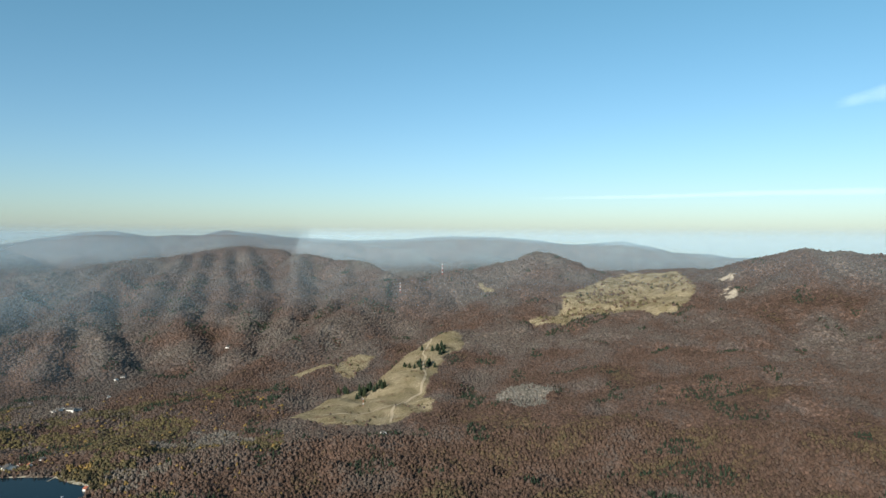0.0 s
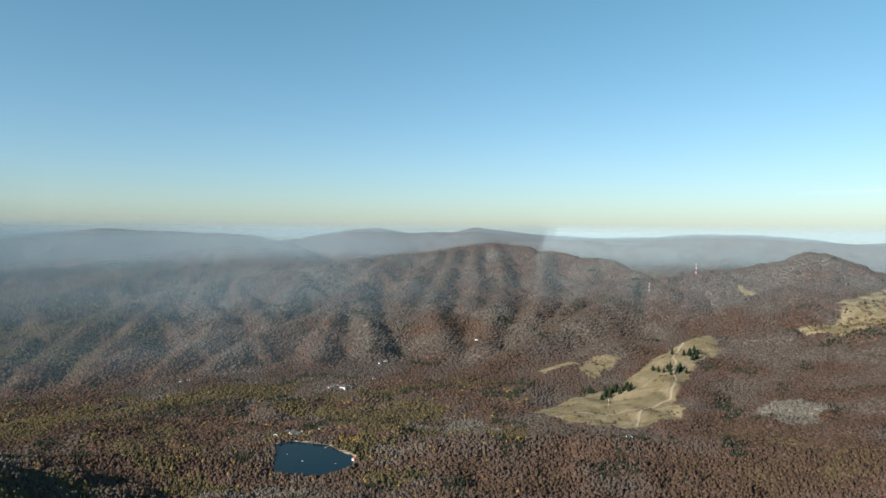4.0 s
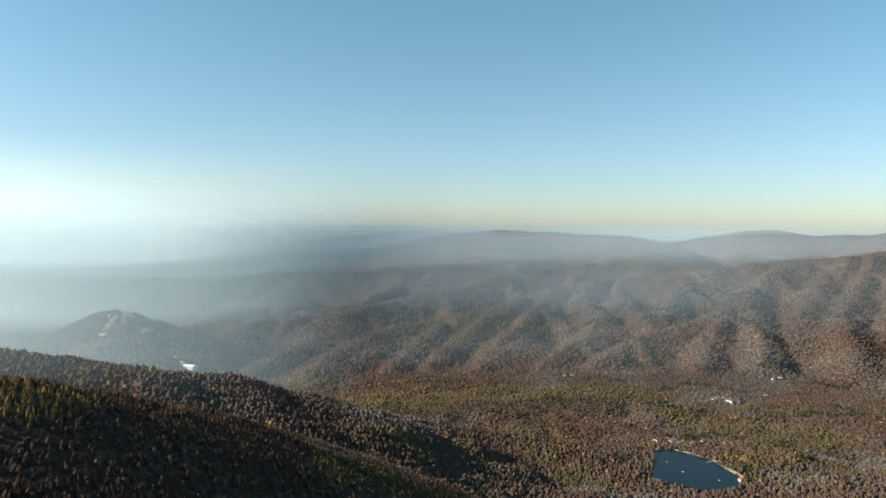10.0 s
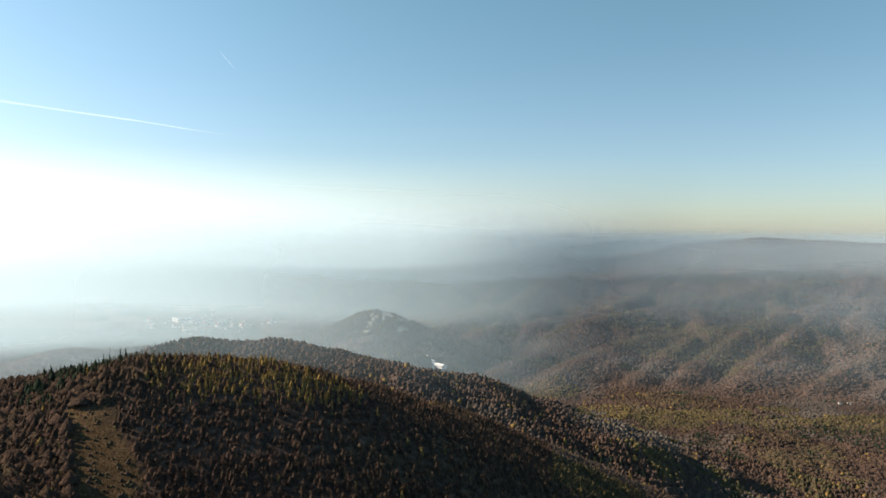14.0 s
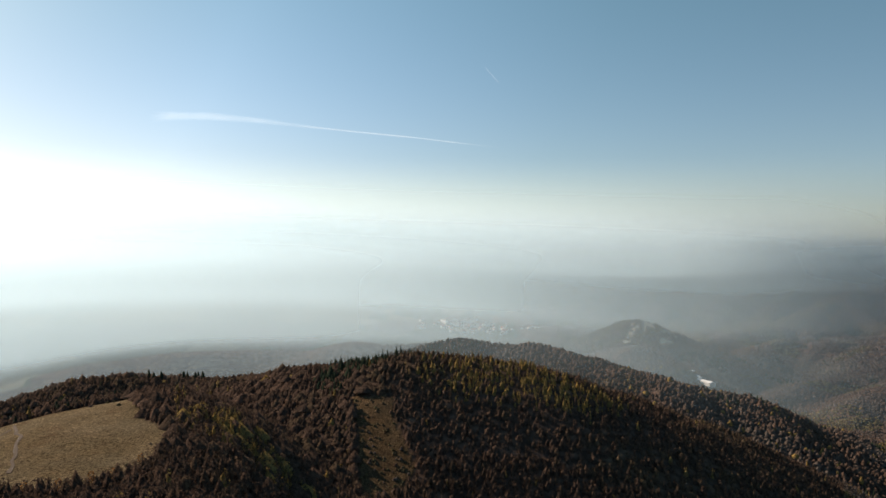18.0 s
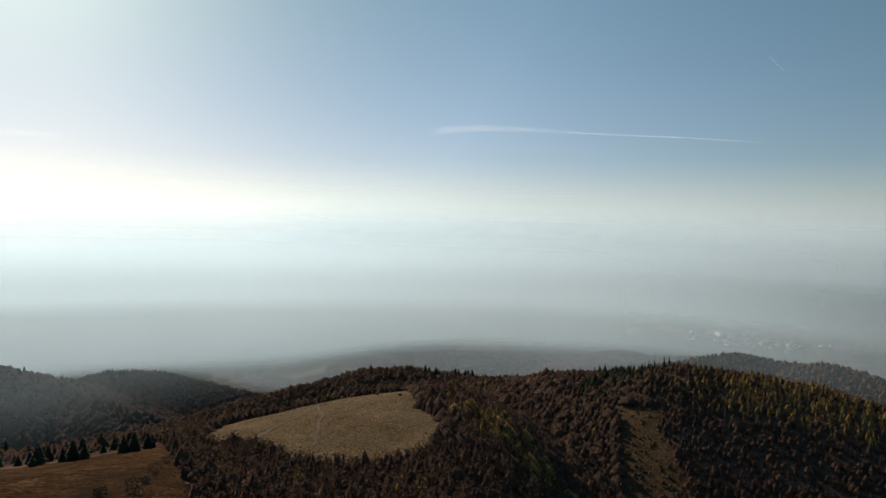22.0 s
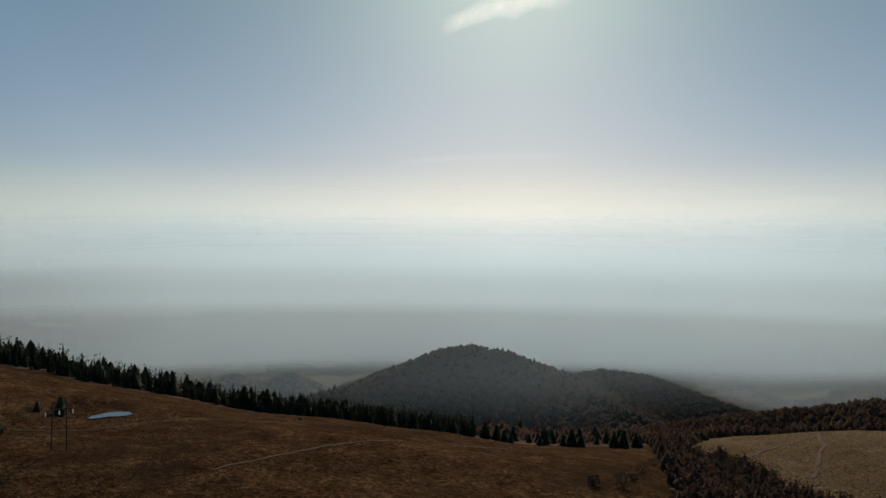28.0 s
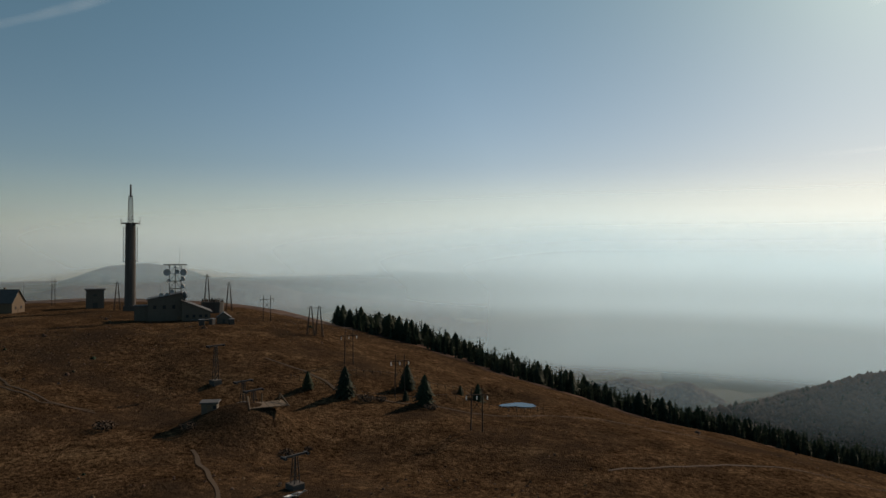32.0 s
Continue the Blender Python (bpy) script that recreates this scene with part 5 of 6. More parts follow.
# ---- the transmitter on the summit ----
def tower(m):
    ob = thing("transmitter_tower", m, "tall dark concrete transmitter tower with a steel mast", "tower")
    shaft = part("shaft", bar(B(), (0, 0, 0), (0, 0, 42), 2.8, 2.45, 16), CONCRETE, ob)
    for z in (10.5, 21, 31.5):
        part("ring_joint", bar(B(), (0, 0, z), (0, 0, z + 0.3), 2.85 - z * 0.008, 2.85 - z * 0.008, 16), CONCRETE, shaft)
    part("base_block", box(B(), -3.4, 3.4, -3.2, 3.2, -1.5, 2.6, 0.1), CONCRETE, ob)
    deck = part("platform", bar(B(), (0, 0, 42), (0, 0, 42.5), 4.4, 4.4, 16), DARK_STEEL, ob)
    for k in range(12):
        a = k / 12 * math.tau
        part("railing_post", bar(B(), (math.cos(a) * 4.3, math.sin(a) * 4.3, 42.5), (math.cos(a) * 4.3, math.sin(a) * 4.3, 43.7), 0.05), STEEL, deck)
    for a in (0.1, 1.7, 3.0, 4.8):
        x, y = math.cos(a) * 4.6, math.sin(a) * 4.6
        bm = bar(B(), (x, y, 41), (x, y, 45.5), 0.13)
        bar(bm, (x * 0.9, y * 0.9, 42.3), (x, y, 42.3), 0.05)
        part("whip_aerial", bm, STEEL, ob)
    mast = B()
    w = 1.25
    for sx, sy in ((-w, -w), (w, -w), (w, w), (-w, w)):
        bar(mast, (sx, sy, 42.5), (sx * 0.75, sy * 0.75, 55.5), 0.19, 0.16)
    for k in range(8):
        z0, z1 = 42.5 + k * 1.62, 44.12 + k * 1.62
        s0, s1 = w * (1 - 0.25 * k / 9), w * (1 - 0.25 * (k + 1) / 9)
        for (ax, ay), (bx, by) in (((-1, -1), (1, -1)), ((1, -1), (1, 1)), ((1, 1), (-1, 1)), ((-1, 1), (-1, -1))):
            bar(mast, (ax * s0, ay * s0, z0), (bx * s1, by * s1, z1), 0.1, sides=4)
            bar(mast, (bx * s0, by * s0, z0), (ax * s1, ay * s1, z1), 0.1, sides=4)
            bar(mast, (ax * s1, ay * s1, z1), (bx * s1, by * s1, z1), 0.1, sides=4)
    part("lattice_mast", mast, DARK_STEEL, ob)
    part("top_aerial", bar(B(), (0, 0, 55), (0, 0, 61), 0.5, 0.4, 10), DARK_STEEL, ob)
    for k in range(12):
        for side in (-1, 1):
            z = 24 + k * 1.45
            bm = bar(B(), (side * 2.5, -0.3, z), (side * 3.6, -0.3, z), 0.13)
            bar(bm, (side * 3.3, -0.3, z - 0.5), (side * 3.3, -0.3, z + 0.55), 0.2)
            bar(bm, (side * 3.3, -0.8, z), (side * 3.3, 0.3, z), 0.13)
            part("dipole", bm, STEEL, ob)
    bm = B()
    for x in (-0.35, 0.35):
        bar(bm, (x, -2.85, 0), (x, -2.6, 41.5), 0.05)
    for k in range(40):
        bar(bm, (-0.35, -2.85 + k * 0.006, 1 + k), (0.35, -2.85 + k * 0.006, 1 + k), 0.03, sides=4)
    part("ladder", bm, STEEL, ob)
    return ob


tower(spot(209.04, 352) @ Matrix.Diagonal((0.88, 0.88, 0.962, 1)))


def window(bm_parent, x, z, w, h, y, name="window"):
    frame = part(name, box(B(), x - w / 2 - 0.1, x + w / 2 + 0.1, y - 0.06, y + 0.1, z - 0.1, z + h + 0.1), TIMBER, bm_parent)
    part("pane", box(B(), x - w / 2, x + w / 2, y - 0.08, y - 0.03, z, z + h), GLASS, frame)
    return frame


def transmitter_house(m):
    ob = thing("transmitter_building", m, "old grey plastered transmitter building with sheet roofs", "building")
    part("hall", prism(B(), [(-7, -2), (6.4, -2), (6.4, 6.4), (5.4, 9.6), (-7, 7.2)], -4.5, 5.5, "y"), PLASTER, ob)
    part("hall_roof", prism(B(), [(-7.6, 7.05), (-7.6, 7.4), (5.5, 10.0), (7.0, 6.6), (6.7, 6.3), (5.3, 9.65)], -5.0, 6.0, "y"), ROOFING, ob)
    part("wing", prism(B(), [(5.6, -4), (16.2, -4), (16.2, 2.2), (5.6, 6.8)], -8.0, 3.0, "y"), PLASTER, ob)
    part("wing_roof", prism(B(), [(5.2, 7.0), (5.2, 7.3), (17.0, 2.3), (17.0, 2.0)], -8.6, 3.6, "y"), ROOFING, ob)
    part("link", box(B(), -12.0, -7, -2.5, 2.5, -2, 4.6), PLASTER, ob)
    part("link_roof", box(B(), -12.4, -7, -3.0, 3.0, 4.6, 4.95), ROOFING, ob)
    # a solid dark block stands in for the shade inside the open porch
    porch = part("porch", box(B(), 9.0, 16.0, -11.0, -8.0, -4, -0.8), DARK_STEEL, ob, "open porch, its inner shade a solid dark block")
    part("porch_roof", box(B(), 8.6, 16.6, -11.5, -8.0, -0.8, -0.5), ROOFING, porch)
    for x in (-4.5, -1.0, 2.5):
        window(ob, x, 3.6, 1.2, 1.4, -4.5)
    for x in (7.5, 10.0, 12.5, 14.6):
        window(ob, x, 0.2, 1.1, 1.1, -8.0)
    part("door", box(B(), 3.8, 5.0, -4.62, -4.45, -2, 0.6), TIMBER, ob)
    return ob


house = transmitter_house(spot(206.45, 300, 0, -1.2))


def dish(parent, x, y, z, r, turn):
    bm = B()
    n = 14
    rim = [bm.verts.new((math.cos(k / n * math.tau) * r, -0.45, math.sin(k / n * math.tau) * r)) for k in range(n)]
    mid = [bm.verts.new((math.cos(k / n * math.tau) * r, 0.1, math.sin(k / n * math.tau) * r)) for k in range(n)]
    back = [bm.verts.new((math.cos(k / n * math.tau) * r * 0.5, 0.4, math.sin(k / n * math.tau) * r * 0.5)) for k in range(n)]
    hub = bm.verts.new((0, 0.0, 0))
    for k in range(n):
        q = (k + 1) % n
        bm.faces.new((rim[k], rim[q], mid[q], mid[k]))
        bm.faces.new((mid[k], mid[q], back[q], back[k]))
        bm.faces.new((rim[q], rim[k], hub))
    bm.faces.new(back[::-1])
    ob = part("dish", bm, DISH, parent, "round white microwave dish")
    ob.matrix_basis = pose(x, y, z, 0, 0, turn)
    part("bracket", bar(B(), (0, 0.3, 0), (0, 1.0, 0), 0.12), STEEL, ob)
    return ob


def antenna_rack(m):
    ob = thing("antenna_rack", m, "steel antenna rack crowded with round dishes", "antenna")
    for x in (-2.2, 0, 2.2):
        for y in (-1.2, 1.2):
            part("post", bar(B(), (x, y, -4), (x, y, 11.5), 0.14), DARK_STEEL, ob)
    for z in (2, 5, 8):
        bm = B()
        for y in (-1.2, 1.2):
            bar(bm, (-2.2, y, z), (2.2, y, z), 0.09)
            bar(bm, (-2.2, y, z), (0, y, z + 3), 0.06)
            bar(bm, (2.2, y, z), (0, y, z + 3), 0.06)
        for x in (-2.2, 0, 2.2):
            bar(bm, (x, -1.2, z), (x, 1.2, z), 0.08)
        part("brace", bm, DARK_STEEL, ob)
    part("top_deck", box(B(), -4.4, 4.4, -1.6, 1.6, 11.4, 11.8), DARK_STEEL, ob)
    for x, z, r, a in ((-3.2, 8.6, 1.35, 20), (3.2, 8.6, 1.35, -25), (3.0, 6.0, 0.9, -40), (2.9, 3.0, 0.9, -40), (3.8, -0.6, 1.5, -60), (-2.6, 5.2, 0.8, 40), (0.6, 8.8, 0.9, 0), (-1.3, 1.0, 0.8, 10), (-5.2, -0.4, 0.8, 0), (-3.0, -0.4, 0.8, 0)):
        dish(ob, x, -1.9, z, r, a)
    for x, h in ((1.6, 18.5), (-2.4, 14.0), (-0.4, 13.6), (3.6, 13.2), (-5.6, 3.5)):
        part("whip_aerial", bar(B(), (x, 0, 10 if x > -5 else -3), (x, 0, h), 0.09, 0.05), STEEL, ob)
    return ob


antenna_rack(spot(205.86, 301, 0, -1.2) @ pose(0, -2.0, 9.4))


def kiosk(m):
    ob = thing("transformer_house", m, "small tall plastered transformer house with flat roof", "building")
    part("wall", box(B(), -3.9, 3.9, -3.2, 3.2, -2, 9.0), PLASTER, ob)
    part("roof", box(B(), -4.6, 4.6, -3.9, 3.9, 9.0, 9.5, 0.05), ROOFING, ob)
    part("door", box(B(), -1.0, 1.2, -3.32, -3.15, -0.5, 3.0), DARK_STEEL, ob)
    part("vent", box(B(), -0.8, 0.8, -3.3, -3.15, 6.0, 7.0), DARK_STEEL, ob)
    for x in (-3.3, 3.3):
        part("bracket", bar(B(), (x, -3.2, 7.6), (x * 1.3, -3.6, 7.6), 0.08), STEEL, ob)
    return ob


kiosk(spot(211.41, 372))


def cabin(m, w, d, wall_h, roof_h, wall, roof, label, group="", chimney=True, windows=3, category="house"):
    ob = thing("house", m, label, category, group)
    part("wall", prism(B(), [(-w / 2, -1.5), (w / 2, -1.5), (w / 2, wall_h), (0, wall_h + roof_h), (-w / 2, wall_h)], -d / 2, d / 2, "y"), wall, ob)
    e = 0.5
    k = roof_h / (w / 2)
    r = part("roof", prism(B(), [(-w / 2 - e, wall_h - e * k), (-w / 2 - e, wall_h - e * k + 0.25), (0, wall_h + roof_h + 0.28), (w / 2 + e, wall_h - e * k + 0.25), (w / 2 + e, wall_h - e * k), (0, wall_h + roof_h + 0.02)],
                           -d / 2 - e, d / 2 + e, "y"), roof, ob)
    if chimney:
        part("chimney", box(B(), w * 0.15, w * 0.15 + 0.7, -0.35, 0.35, wall_h + roof_h * 0.4, wall_h + roof_h + 0.9), wall, r)
    for n in range(windows):
        window(ob, (n - (windows - 1) / 2) * w / (windows + 0.3), wall_h * 0.35, 1.0, 1.2, -d / 2)
    part("door", box(B(), -0.5, 0.5, -d / 2 - 0.1, -d / 2 + 0.05, -0.5, 2.0), TIMBER, ob)
    return ob


cabin(spot(217.21, 365, 60), 10, 14, 5.0, 5.2, TIMBER, ROOFING, "dark timber mountain hut with a steep roof", windows=2)
for az, dist, h in ((215.93, 366, 14), (217.8, 370, 12)):
    ob = thing("aerial_pole", spot(az, dist), "thin steel aerial pole beside the hut", "pole", "aerial poles")
    part("pole", bar(B(), (0, 0, -1), (0, 0, h), 0.14, 0.07), STEEL, ob)
    part("crossarm", bar(B(), (-0.8, 0, h * 0.82), (0.8, 0, h * 0.82), 0.05), STEEL, ob)
shed = thing("shed", spot(202.27, 281), "small white shed beside scattered crates", "shed")
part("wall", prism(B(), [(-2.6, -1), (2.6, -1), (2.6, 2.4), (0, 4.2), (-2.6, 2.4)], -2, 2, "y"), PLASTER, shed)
part("roof", prism(B(), [(-3.0, 2.2), (0, 4.4), (3.0, 2.2), (3.0, 2.4), (0, 4.65), (-3.0, 2.4)], -2.3, 2.3, "y"), ROOFING, shed)
part("door", box(B(), -0.5, 0.5, -2.1, -1.9, -0.4, 1.9), DARK_STEEL, shed)
crate = thing("crate", spot(201.69, 276, 20), "dark metal cabinet standing in the grass", "crate", "cabinets by the shed")
part("body", box(B(), -0.9, 0.9, -0.8, 0.8, 0, 2.2, 0.05), DARK_STEEL, crate)
part("lid", box(B(), -1.0, 1.0, -0.9, 0.9, 2.2, 2.35), STEEL, crate)
copy_thing(crate, spot(203.14, 275, 50))
copy_thing(crate, spot(203.92, 272, 10))
tank = thing("tank_mound", spot(203.11, 326), "dark overgrown tank with weeds on its top", "tank")
part("wall", bar(B(), (0, 0, -3), (0, 0, 5.0), 4.6, 4.9, 14), DARK_STEEL, tank)
bm = B()
for k in range(120):
    a, rr = random.uniform(0, 6.28), 4.6 * random.random() ** 0.5
    bm.faces.new([bm.verts.new((math.cos(a) * rr + random.uniform(-0.4, 0.4), math.sin(a) * rr + random.uniform(-0.4, 0.4), 4.9 + (random.uniform(0.5, 2.0) if q == 2 else 0))) for q in range(3)])
tagged(part("weeds", bm, TWIGS, tank), kind="stuff")


# ---- power line and ski lift over the ridge ----
def h_frame(m, h, wide=3.0, label="dark timber H-frame power pole with white insulators"):
    ob = thing("power_pole", m, label, "power pole", "power line over the ridge")
    for x in (-wide / 2, wide / 2):
        part("pole", bar(B(), (x, 0, -1), (x * 0.9, 0, h), 0.17, 0.12, 8), POLE, ob)
    part("crossarm", box(B(), -wide * 0.95, wide * 0.95, -0.1, 0.1, h * 0.84, h * 0.84 + 0.22), POLE, ob)
    bm = bar(B(), (-wide / 2, 0, h * 0.45), (wide / 2, 0, h * 0.8), 0.07)
    bar(bm, (wide / 2, 0, h * 0.45), (-wide / 2, 0, h * 0.8), 0.07)
    part("brace", bm, POLE, ob)
    for x in (-wide * 0.9, 0, wide * 0.9):
        s = bar(B(), (x, 0, h * 0.84), (x, 0, h * 0.84 - 0.3), 0.04)
        for k in range(3):
            bar(s, (x, 0, h * 0.84 - 0.3 - k * 0.28), (x, 0, h * 0.84 - 0.5 - k * 0.28), 0.17, 0.12, 8)
        part("insulator", s, PORCELAIN, ob)
    return ob


h_frame(spot(181.8, 168, 10), 10.5, 2.9)
h_frame(spot(188.2, 201, 20), 12.0, 3.0)
h_frame(spot(192.4, 226, 30), 11.0, 3.2)
h_frame(spot(198.96, 300, 30), 11.0, 3.6)
h_frame(spot(214.1, 398, 60), 14.0, 3.0)


def a_frame(m, h, label="dark timber A-frame pylon"):
    ob = thing("pylon", m, label, "pylon", "pylons on the summit")
    for x, y in ((-1.7, -0.8), (1.7, -0.8), (-1.2, 0.9), (1.2, 0.9)):
        part("leg", bar(B(), (x, y, -1), (x * 0.18, y * 0.2, h), 0.17, 0.1), POLE, ob)
    for z in (0.3, 0.6):
        part("rung", bar(B(), (-1.7 * (1 - z * 0.82), 0, h * z), (1.7 * (1 - z * 0.82), 0, h * z), 0.08), POLE, ob)
    part("crossarm", bar(B(), (-1.6, 0, h * 0.93), (1.6, 0, h * 0.93), 0.09), POLE, ob)
    return ob


a_frame(spot(209.92, 358), 13.5)
a_frame(spot(203.53, 338), 17.0)
a_frame(spot(201.88, 342), 13.5)
for dx in (0, 3.2):
    a_frame(spot(195.16, 270) @ pose(dx - 1.6, 0, 0), 11.5, "paired dark A-frame pylon on the slope")


def lift_pylon(m, h, label="drag lift pylon with a T-shaped head"):
    ob = thing("lift_pylon", m, label, "lift pylon", "pylons of the drag lift")
    part("footing", box(B(), -1.3, 1.3, -1.2, 1.2, -1.0, 1.2, 0.08), CONCRETE, ob)
    for sx, sy in ((-1, -1), (1, -1), (1, 1), (-1, 1)):
        part("leg", bar(B(), (sx * 0.6, sy * 0.6, 1.2), (sx * 0.28, sy * 0.28, h), 0.08), DARK_STEEL, ob)
    bm = B()
    for k in range(6):
        z0, z1, w0 = 1.2 + k * (h - 1.2) / 6, 1.2 + (k + 1) * (h - 1.2) / 6, 0.6 - 0.32 * k / 6
        for s in (-1, 1):
            bar(bm, (-w0, s * w0, z0), (w0 * 0.9, s * w0 * 0.9, z1), 0.04, sides=4)
            bar(bm, (s * w0, w0, z0), (s * w0 * 0.9, -w0 * 0.9, z1), 0.04, sides=4)
    part("lattice", bm, DARK_STEEL, ob)
    part("head", box(B(), -2.6, 2.6, -0.2, 0.2, h, h + 0.35), DARK_STEEL, ob)
    for x in (-2.4, 2.4):
        part("sheave", bar(B(), (x, -0.7, h + 0.1), (x, 0.7, h + 0.1), 0.28, 0.28, 10), DARK_STEEL, ob)
    return ob


lift_pylon(spot(202.86, 202, 35), 10.5)
lift_pylon(spot(200.75, 187, 35), 6.5)
lift_pylon(spot(199.95, 176, 35), 5.0)
lift_pylon(spot(196.66, 127, 35), 6.0, "low drag lift pylon in the shade of the slope")
station = thing("lift_station", spot(198.98, 165, 12), "derelict lift platform with warped board slabs on a mound", "platform")
for k in range(6):
    part("board", prism(B(), [(-4.2 + k * 1.45, 0.25), (-2.85 + k * 1.45, 0.25), (-2.85 + k * 1.45, 0.4), (-4.2 + k * 1.45, 0.4)], -3.0, 2.4 + 0.3 * (k % 3), "y"), TIMBER, station)
for x in (-4.3, 4.6):
    part("side_beam", bar(B(), (x, -3.4, 0.2), (x * 0.85, 2.8, 1.9), 0.16), TIMBER, station)
for x, z in ((-4.0, 2.0), (-0.5, 2.6), (3.6, 2.2)):
    part("post", bar(B(), (x, 2.2, -1), (x, 2.2, z), 0.12), TIMBER, station)
hut = thing("lift_hut", spot(203.25, 166.5, -10), "little plastered hut with a dark flat roof", "hut")
part("wall", box(B(), -1.7, 1.7, -1.4, 1.4, -0.8, 2.0), PLASTER, hut)
part("roof", box(B(), -2.1, 2.1, -1.8, 1.8, 2.0, 2.35, 0.04), ROOFING, hut)
part("door", box(B(), -0.4, 0.5, -1.5, -1.38, -0.2, 1.7), TIMBER, hut)
part("window", box(B(), 0.9, 1.5, -1.5, -1.38, 0.8, 1.5), GLASS, hut)
scrap = thing("scrap_heap", spot(196.76, 121, 20), "pale scrap sheets lying in the grass", "scrap")
for k in range(5):
    s = part("sheet", box(B(), -0.9, 0.9, -0.5, 0.5, 0.05, 0.1), WHITE_PAINT, scrap)
    s.matrix_basis = pose(k * 0.7 - 1.4, (k % 2) * 0.6, 0.2 + 0.1 * k, 12 * k - 20, 8 * k, 40 * k)

# ---- pond and fences ----
tagged(sheet("pond_water", [(180.0, 212.5), (179.7, 214.8), (179.2, 215.6), (178.7, 217.2), (178.1, 217.6), (177.6, 216.6), (177.2, 216), (176.9, 213), (177.3, 211.6), (178.0, 211.4), (178.6, 212.2), (179.2, 211.5), (179.7, 211.4)], 432.5, POND), "small pale pond in the grass reflecting the sky", "pond", kind="structure")


def fence(points, label, rails=1):
    ob = thing("fence", pose(0, 0, 0), label, "fence", "fences round the pond")
    post = None
    for (a0, d0), (a1, d1) in zip(points, points[1:]):
        (x0, y0), (x1, y1) = at(a0, d0), at(a1, d1)
        steps = max(1, int(math.hypot(x1 - x0, y1 - y0) / 2.4))
        tops = []
        for k in range(steps + 1):
            x, y = x0 + (x1 - x0) * k / steps, y0 + (y1 - y0) * k / steps
            z = float(height(np.array([x]), np.array([y]))[0])
            tops.append(Vector((x, y, z + 1.05)))
            if k < steps or (a1, d1) == points[-1]:
                lean = pose(x, y, z - 0.3, random.uniform(-7, 7), random.uniform(-7, 7), 0)
                if post is None:
                    post = part("post", bar(B(), (0, 0, 0), (0, 0, 1.7), 0.085, 0.07), TIMBER, ob)
                    post.matrix_basis = lean
                else:
                    again(post, lean)
        for p, q in zip(tops, tops[1:]):
            part("wire", bar(B(), p, q, 0.02, sides=3), STEEL, ob)
    return ob


fence([(197.02, 207), (194.99, 203), (192.7, 198), (190.85, 196), (188.53, 196), (185.72, 196), (182.9, 196)], "leaning timber posts of a wire fence below the spruces")
fence([(180.76, 199), (179.13, 198), (177.87, 200), (176.33, 205)], "leaning timber posts of a wire fence beside the pond")
fence([(193.48, 213), (191.79, 216), (188.54, 221), (185.73, 216), (182.44, 217)], "weathered wire fence crossing the dry grass")


# ---- tracks, draped on the ground ----
def track(points, wide, label, material=DIRT, lift=0.25):
    """A worn way along bearings and distances."""
    pts = []
    for (a0, d0), (a1, d1) in zip(points, points[1:]):
        (x0, y0), (x1, y1) = at(a0, d0), at(a1, d1)
        n = max(2, int(math.hypot(x1 - x0, y1 - y0) / max(1.5, wide)))
        pts += [(x0 + (x1 - x0) * k / n, y0 + (y1 - y0) * k / n) for k in range(n)]
    pts = np.array(pts)
    side = np.gradient(pts, axis=0)
    side = np.stack([-side[:, 1], side[:, 0]], -1) / (np.linalg.norm(side, axis=1, keepdims=True) + 1e-6)
    w = wide * (0.8 + 0.5 * vnoise(pts[:, 0], pts[:, 1], wide * 6, 3))[:, None]
    shift = side * (vnoise(pts[:, 0], pts[:, 1], wide * 8, 9) - 0.5)[:, None] * wide * 2
    rows = [pts + shift + side * w * s for s in (-0.5, -0.17, 0.17, 0.5)]
    v = np.stack([np.concatenate([p, (height(p[:, 0], p[:, 1]) + lift)[:, None]], 1) for p in rows], 1)
    n = len(pts)
    i = np.arange(n * 4).reshape(n, 4)
    f = np.stack([i[:-1, :-1], i[1:, :-1], i[1:, 1:], i[:-1, 1:]], -1).reshape(-1, 4)
    return tagged(mesh_object("track", v.reshape(-1, 3), f, material, True), label, "track", kind="structure")


track([(4.33, 1777), (4.24, 1854), (3.64, 1915), (1.76, 2028), (1.44, 2107), (1.54, 2221), (1.55, 2394), (0.87, 2600)], 6.0, "pale dirt road winding up the valley meadow", lift=0.9)
track([(3.64, 1915), (6.67, 1854), (10.35, 1840)], 5.0, "pale dirt track along the lower edge of the meadow", lift=0.9)
track([(124.18, 448), (123.79, 408), (124.15, 366), (124.74, 325)], 1.6, "worn track over the near meadow", RUT)
track([(124.31, 434), (126.87, 392), (129.19, 351)], 1.6, "faint track along the meadow", RUT)
for off in (0, 0.55):
    track([(221.49 + off, 340), (220.36 + off, 285), (218.42 + off, 233), (216.82 + off, 206), (214.35 + off, 189), (210.93, 181 + off * 3)], 0.45, "wheel rut across the dry grass", RUT, 0.12)
track([(204.53, 149), (203.47, 136), (202.61, 122), (202.17, 112)], 0.8, "narrow worn path through the grass", RUT, 0.12)
track([(199.03, 222), (195.91, 215), (193.16, 199), (188.52, 192), (182.42, 186), (176.84, 195), (169.22, 215), (161.52, 235), (153.82, 240)], 0.7, "worn path below the fence", RUT, 0.12)
track([(171.13, 150), (163.44, 170), (155.75, 190), (146.15, 205), (140.42, 225)], 0.6, "faint path over the grassy brow", RUT, 0.12)


